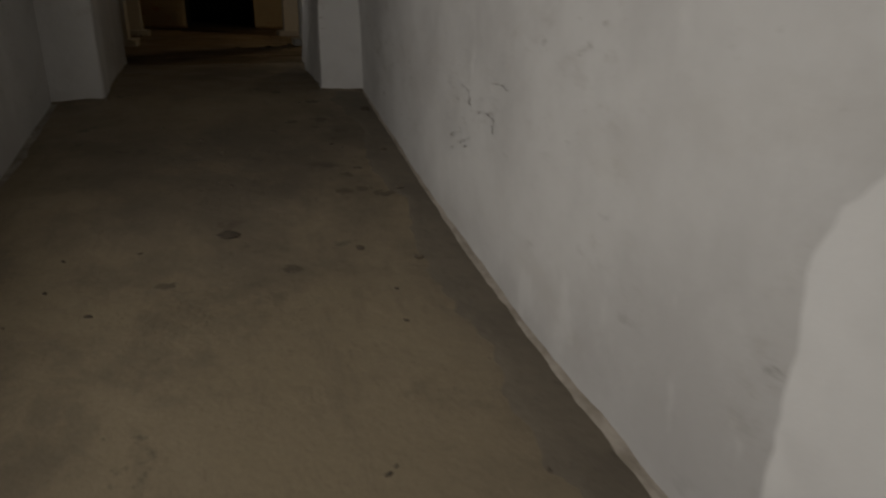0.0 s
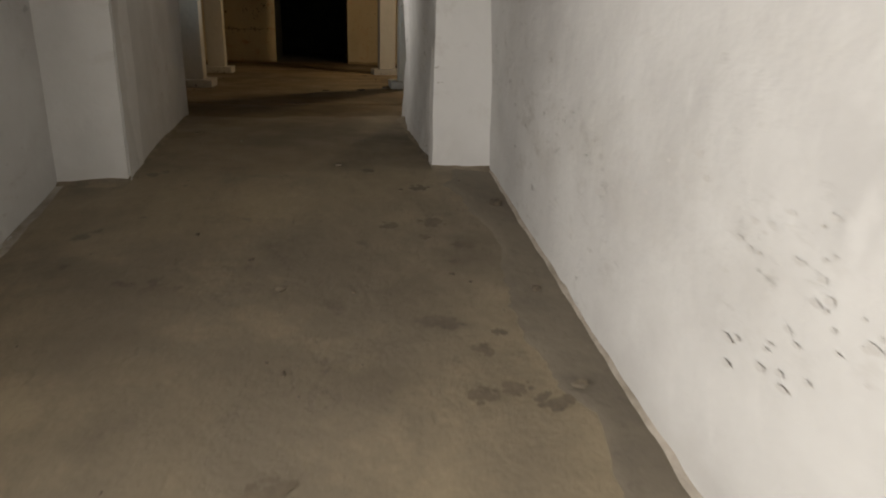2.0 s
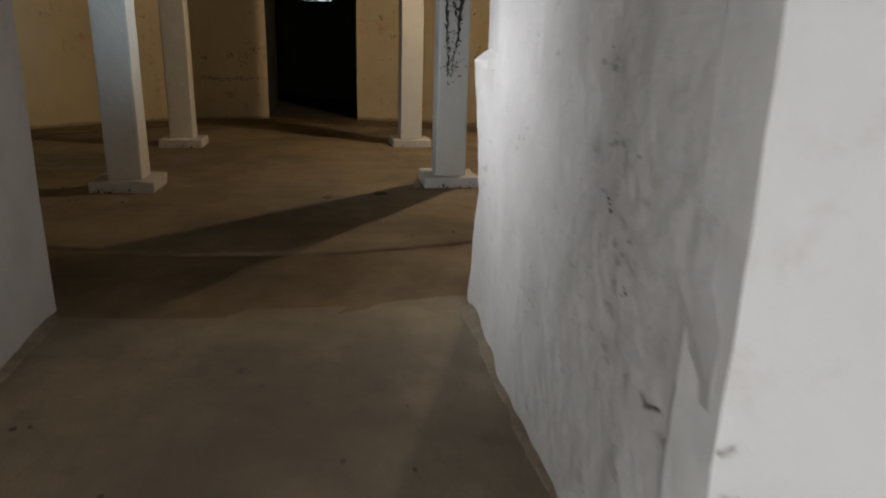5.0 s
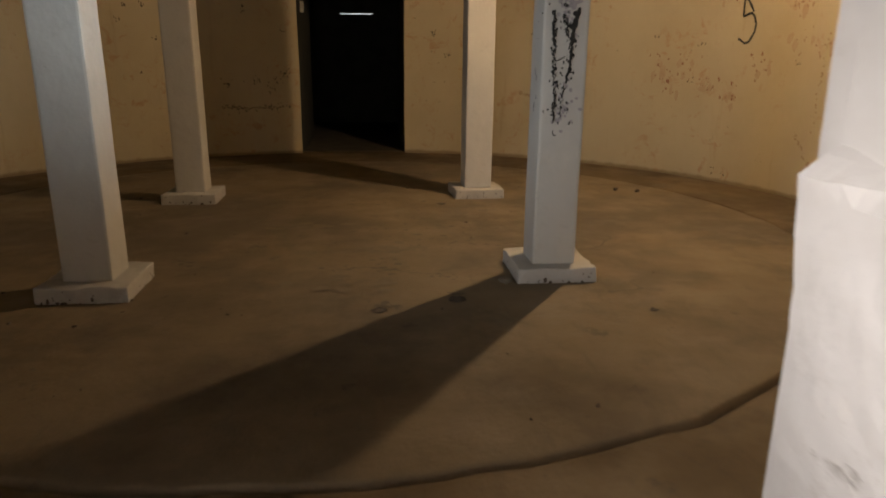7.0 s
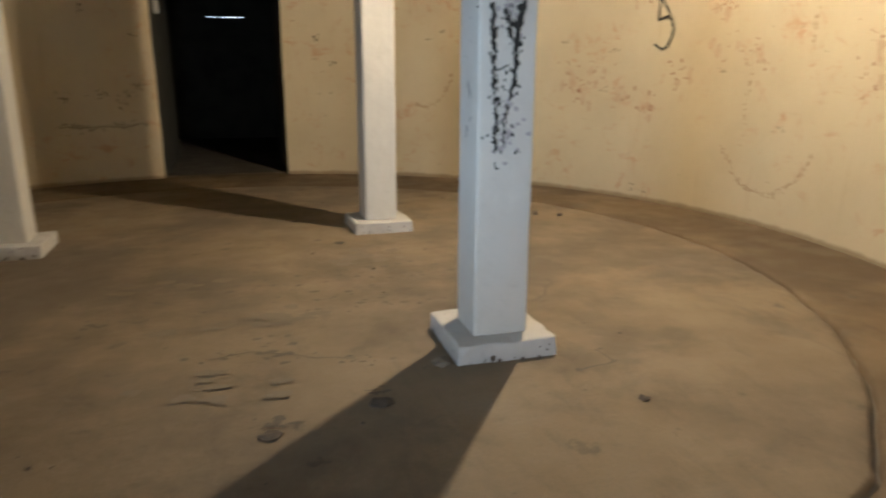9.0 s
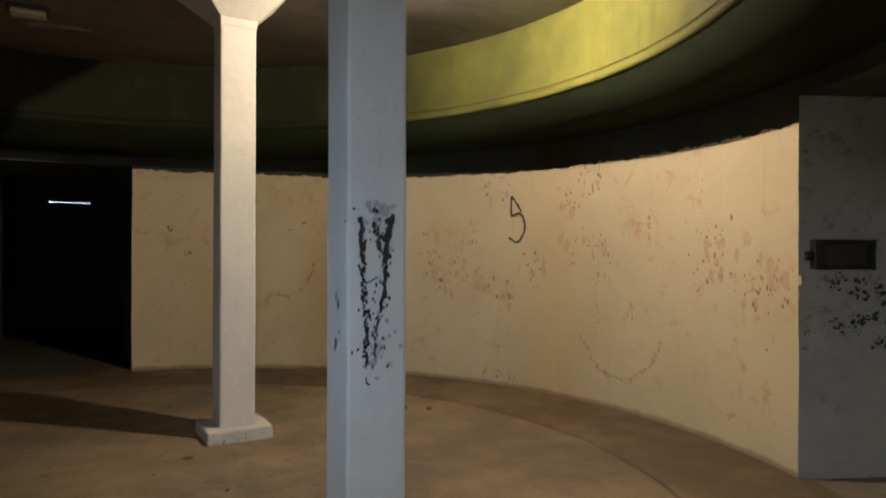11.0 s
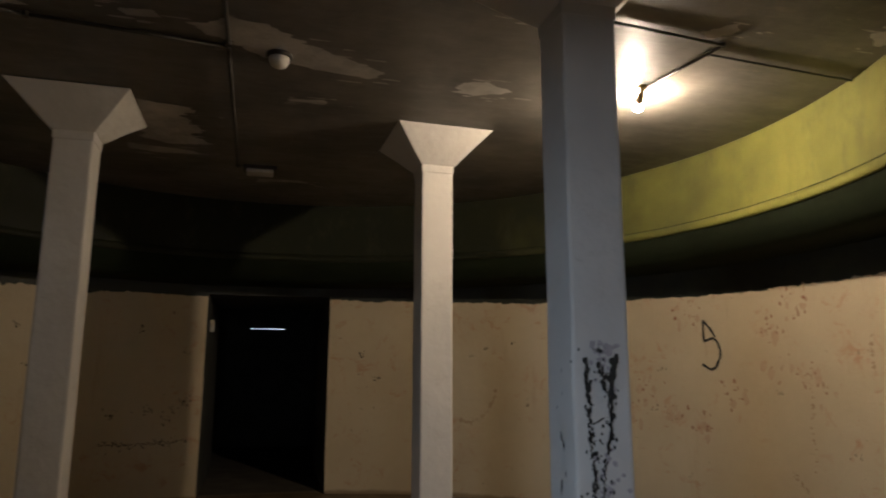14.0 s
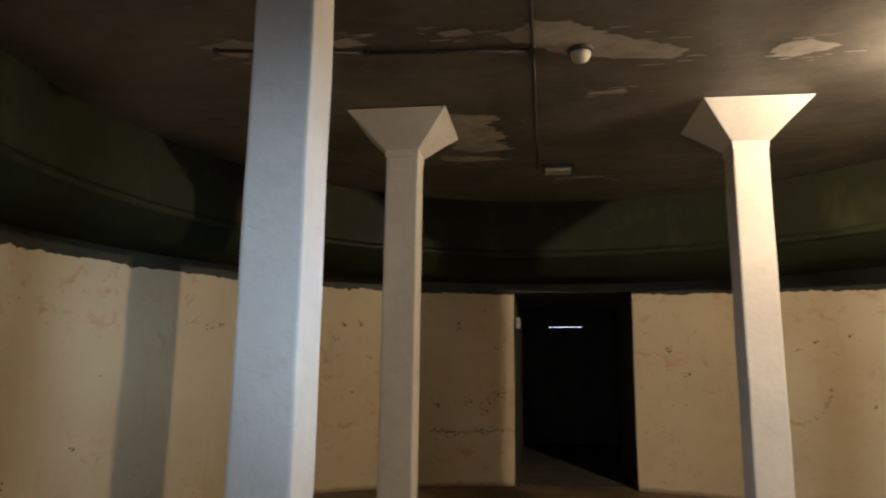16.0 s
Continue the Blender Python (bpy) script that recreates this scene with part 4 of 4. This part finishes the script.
# ---- loose rubble ----
def chip(x, y, size, flat, material, label, seed):
    bm = bmesh.new()
    bmesh.ops.create_icosphere(bm, subdivisions=2, radius=size)
    for v in bm.verts:
        v.co += noise.noise_vector(v.co * (1.1 / size) + Vector((seed, 0, 0))) * size * 0.55
        v.co.z *= flat
    low = min(v.co.z for v in bm.verts)
    z = (0.0 if math.hypot(x, y) < 3.4 else ground(x, y)) - low - size * flat * 0.18
    ob = thing("rubble_chip", bm, material, label, "rubble", "loose chips on the floor")
    ob.matrix_world = pose(x, y, z, 0, 0, seed * 57)
    return ob


for k, (x, y, s, f) in enumerate(((0.67, -1.90, 0.045, 0.2), (0.26, -2.03, 0.04, 0.18), (1.65, -2.13, 0.022, 0.3), (2.64, 1.16, 0.022, 0.7), (2.82, 1.06, 0.022, 0.7), (0.84, 0.58, 0.04, 0.12), (0.12, -8.64, 0.05, 0.12), (0.70, -8.87, 0.018, 0.5), (1.12, -6.75, 0.03, 0.6), (1.08, -7.6, 0.018, 0.6))):
    chip(x, y, s, f, M_DARKSTONE, "dark flat chip of rubble lying on the floor", k + 1.3)
for k, (x, y, s, f) in enumerate(((0.10, -7.55, 0.022, 0.4), (0.98, -1.63, 0.035, 0.5), (0.34, -6.17, 0.02, 0.4), (0.95, -9.0, 0.02, 0.4), (1.05, -8.2, 0.025, 0.4))):
    chip(x, y, s, f, M_STONE, "pale chip of plaster lying on the floor", k + 20.7)

# flat stains trodden into the floor
def stain(x, y, size, seed):
    bm = bmesh.new()
    top = lambda u, v: Vector((u, v, (0.0 if math.hypot(u, v + 0.06) < 3.38 else ground(u, v)) + 0.0025))
    for k in range(16):
        far = rng.random() ** 0.6
        a = rng.random() * 2 * math.pi
        r = size * (0.12 + 0.42 * (1 - far) + 0.1 * rng.random())
        blob(bm, top, x + math.cos(a) * size * 1.1 * far, y + math.sin(a) * size * 0.8 * far, r * 1.25, r * (0.7 + 0.5 * rng.random()), seed + k * 1.7, 14)
    thing("floor_stain", bm, M_STAIN, "dark trodden stain on the dusty floor", "stain", kind="stuff")


for k, (x, y, s) in enumerate(((0.38, -9.01, 0.05), (0.13, -8.54, 0.06), (0.76, -6.97, 0.06), (0.55, -6.99, 0.045), (0.78, -8.0, 0.045), (0.73, -8.23, 0.05), (0.84, -8.2, 0.05), (0.95, -8.27, 0.06), (0.86, -7.9, 0.03), (0.86, -7.21, 0.05), (0.80, -7.37, 0.03), (0.70, -7.12, 0.03), (-0.13, -9.06, 0.04), (0.75, -6.55, 0.05), (0.5, -6.3, 0.04))):
    stain(x, y, s, k * 3.1)

# ---- wear of the corridor ----
def flat(axis, value):
    """A plane x = value with (y, z) on it, or y = value with (x, z)."""
    return (lambda u, v: Vector((value, u, v))) if axis == "x" else (lambda u, v: Vector((u, value, v)))


def leaning(lift):
    return lambda u, v: Vector((1.20 - 0.035 * (v + 0.05) - lift, u, v))


def scuffs(surface, spots, spread, size, count, material, label):
    bm = bmesh.new()
    for u, v in spots:
        for k in range(count):
            s = size * (0.35 + rng.random())
            blob(bm, surface, u + rng.gauss(0, spread), v + rng.gauss(0, spread * 0.7), s * (0.8 + rng.random()), s * 0.7, rng.random() * 90, 8)
    thing("wall_scuffs", bm, material, label, "stain", kind="stuff")


scuffs(leaning(0.006), ((-8.73, 0.3), (-8.92, 0.38), (-9.23, 0.19), (-9.2, 0.22), (-9.08, 0.23), (-8.93, 0.2), (-8.36, 0.35), (-8.5, 0.44), (-8.08, 0.38), (-7.75, 0.31), (-7.9, 0.22), (-8.15, 0.25), (-8.71, 0.04), (-9.31, 0.35), (-8.85, 0.1), (-6.93, 0.42), (-6.71, 0.31), (-7.42, 0.26), (-7.3, 0.21), (-7.53, 0.38)), 0.05, 0.014, 6, M_WALLRUB, "grey-brown scuffs on the whitewashed wall")
scuffs(leaning(0.0085), ((-8.73, 0.3), (-8.92, 0.38), (-9.23, 0.19), (-9.46, 0.35), (-9.74, 0.27), (-6.87, -0.13), (-6.95, -0.14), (-7.37, 0.51), (-7.47, 0.46), (-7.49, 0.93), (-6.91, 0.8), (-6.57, 0.25), (-7.62, 0.18), (-8.2, 0.3)), 0.03, 0.0055, 2, M_KNOCK, "dark knocks in the whitewashed wall")
scuffs(flat("x", 0.858), ((-5.8, 0.77), (-5.91, 0.81), (-5.89, 0.64), (-5.38, 0.62), (-5.82, 0.13), (-5.94, 0.01), (-6.0, 0.45), (-5.6, 0.3)), 0.05, 0.014, 6, M_WALLRUB, "grey scuffs on the entrance's side wall")
scuffs(flat("x", 0.8575), ((-5.75, 1.05), (-5.8, 0.88), (-5.83, 0.70), (-5.86, 0.5), (-5.92, 0.3), (-5.98, 0.1), (-6.05, 0.0), (-6.1, 0.12), (-5.3, 0.4), (-5.1, 0.8)), 0.045, 0.012, 6, M_GREY, "grey chipped plaster along the entrance's side wall")
scuffs(flat("x", 0.856), ((-5.8, 0.77), (-6.1, 0.2), (-6.12, 0.23), (-4.75, 1.0), (-5.38, 0.62), (-5.9, 0.64)), 0.016, 0.007, 3, M_SPECK, "dark chipped spots in the entrance's side wall")
scuffs(flat("y", -6.238), ((0.882, 0.505), (0.890, 0.425), (1.13, 0.97)), 0.006, 0.006, 4, M_KNOCK, "chipped spots on the white jamb")
scuffs(flat("x", -1.034), ((-7.59, -0.26), (-7.15, 0.31), (-7.05, -0.14), (-7.44, 0.22), (-6.8, 0.1), (-7.9, 0.0)), 0.06, 0.014, 6, M_WALLRUB, "grey-brown scuffs on the whitewashed wall")


# dirt gathered along the feet of the entrance
def dirt_foot(name, a, b, normal, width, height, seed, label):
    """A low bank of dirt against a wall's foot, from a to b."""
    bm = bmesh.new()
    a, b, normal = Vector((*a, 0)), Vector((*b, 0)), Vector((*normal, 0))
    n = max(4, int((b - a).length / 0.035))
    rows = []
    for k in range(n + 1):
        p = a.lerp(b, k / n)
        swell = 0.6 + 0.8 * abs(noise.noise(Vector((p.x * 3.1 + seed, p.y * 3.1, 0)))) + 0.3 * noise.noise(Vector((p.x * 11, p.y * 11, seed)))
        row = []
        for m in range(7):
            f = m / 6
            q = p + normal * (width * swell * f - 0.03 * (1 - f))
            row.append(bm.verts.new((q.x, q.y, ground(q.x, q.y) + height * swell * (1 - f) ** 2 - (0.012 if m == 6 else 0) + 0.003 * noise.noise(Vector((q.x * 30, q.y * 30, seed))))))
        rows.append(row)
    for u, v in zip(rows, rows[1:]):
        for m in range(6):
            bm.faces.new((u[m], u[m + 1], v[m + 1], v[m]))
    thing(name, bm, M_DIRT, label, "dirt", kind="structure", smooth=True)


dirt_foot("dirt_bank", (0.86, -6.235), (1.2, -6.235), (0, -1), 0.10, 0.035, 1.0, "brown dirt banked against the white jamb")
dirt_foot("dirt_bank", (-1.06, -6.43), (-0.70, -6.43), (0, -1), 0.08, 0.03, 2.0, "brown dirt banked against the white jamb")
dirt_foot("dirt_bank", (0.87, -6.2), (0.88, -4.3), (-1, 0), 0.05, 0.03, 3.0, "brown dirt along the entrance's side wall")
dirt_foot("dirt_bank", (-0.71, -6.4), (-0.82, -4.25), (1, 0), 0.05, 0.03, 4.0, "brown dirt along the entrance's side wall")

# fine grit strewn over the round slab and the corridor
bm = bmesh.new()
for k in range(150):
    if k < 100:
        a, q = rng.random() * 2 * math.pi, 3.2 * math.sqrt(rng.random())
        x, y, z = q * math.cos(a), q * math.sin(a) - 0.06, 0.0
    else:
        x, y = -0.8 + 1.8 * rng.random(), -10.5 + 5.5 * rng.random()
        z = ground(x, y)
    s = 0.004 + 0.009 * rng.random() ** 2
    bits = bmesh.ops.create_icosphere(bm, subdivisions=1, radius=s, matrix=Matrix.Translation((x, y, z + s * 0.2)) @ Matrix.Rotation(rng.random() * 6, 4, "Z") @ Matrix.Diagonal((1.3, 0.8, 0.5, 1)))
    for v in bits["verts"]:
        v.co += noise.noise_vector(v.co * 90) * s * 0.4
thing("grit", bm, M_DARKSTONE, "dark grit strewn over the dusty floor", "grit", kind="stuff")
# pale scraped screed showing through the dirt
for k, (x, y, w, d) in enumerate(((0.3, -0.9, 0.5, 0.22), (0.9, 0.1, 0.35, 0.3), (-0.2, -0.2, 0.4, 0.2), (0.1, -1.6, 0.35, 0.16))):
    bm = bmesh.new()
    for m in range(10):
        blob(bm, lambda u, v: Vector((u, v, 0.006)), x + rng.gauss(0, w * 0.4), y + rng.gauss(0, d * 0.4), w * (0.10 + 0.16 * rng.random()), d * (0.10 + 0.2 * rng.random()), k * 11 + m, 14)
    thing("scraped_screed", bm, M_SCREED, "pale scraped screed in the brown floor", "stain", kind="stuff")

# cracks, a dark cement square and clotted dirt on the round slab
def slab_top(lift):
    return lambda u, v: Vector((u, v, 0.0005 + lift))


def crack(points, width, label, material):
    bm = bmesh.new()
    walked = []
    for (x0, y0), (x1, y1) in zip(points, points[1:]):
        n = max(2, int(math.hypot(x1 - x0, y1 - y0) / 0.03))
        for k in range(n):
            p = Vector((x0 + (x1 - x0) * k / n, y0 + (y1 - y0) * k / n, 0))
            p += noise.noise_vector(p * 9) * 0.03
            walked.append((p.x, p.y))
    ribbon(bm, slab_top(0.001), walked, width)
    for x, y in walked:
        if rng.random() < 0.5:
            s = 0.006 + 0.02 * rng.random() ** 2
            blob(bm, slab_top(0.001), x + rng.gauss(0, 0.018), y + rng.gauss(0, 0.018), s * 1.5, s, rng.random() * 60)
    thing("floor_crack", bm, material, label, "crack", kind="stuff")


crack([(1.60, -0.02), (2.06, -0.08), (2.14, -0.31), (2.0, -0.52)], 0.006, "dark curved crack in the round slab", M_STAIN)
crack([(1.95, -0.62), (1.84, -0.82), (1.65, -1.0), (1.5, -0.98)], 0.006, "dark curved crack in the round slab", M_STAIN)
crack([(1.52, -1.83), (1.72, -1.80), (1.70, -1.62)], 0.005, "faint seam of a patched square beside a plinth", M_STAIN)
crack([(0.02, -1.30), (0.22, -1.27), (0.45, -1.40), (0.66, -1.47)], 0.004, "dark ragged crack in the round slab", M_STAIN)
for k, (x, y, size, count) in enumerate(((0.26, -1.96, 0.06, 14), (0.65, -1.81, 0.04, 10), (0.65, -1.48, 0.06, 12), (-0.25, -0.01, 0.07, 16), (-0.42, -0.74, 0.09, 18), (0.22, -1.28, 0.14, 26), (1.35, -0.28, 0.16, 26), (0.67, -0.67, 0.22, 34), (-1.46, -0.51, 0.10, 16), (0.04, 1.76, 0.14, 20), (0.95, -0.1, 0.2, 28), (0.3, -0.35, 0.2, 24), (-0.9, -1.1, 0.12, 14), (0.1, 0.7, 0.2, 22), (1.0, -0.75, 0.14, 18))):
    bm = bmesh.new()
    for m in range(count):
        s = 0.005 + 0.017 * rng.random() ** 2
        blob(bm, slab_top(0.0015), x + rng.gauss(0, size), y + rng.gauss(0, size * 0.6), s * (1.0 + 1.3 * rng.random()), s * (0.8 + 0.6 * rng.random()), rng.random() * 60)
    thing("clotted_dirt", bm, M_STAIN, "dark dirt clotted on the brown slab", "stain", kind="stuff")
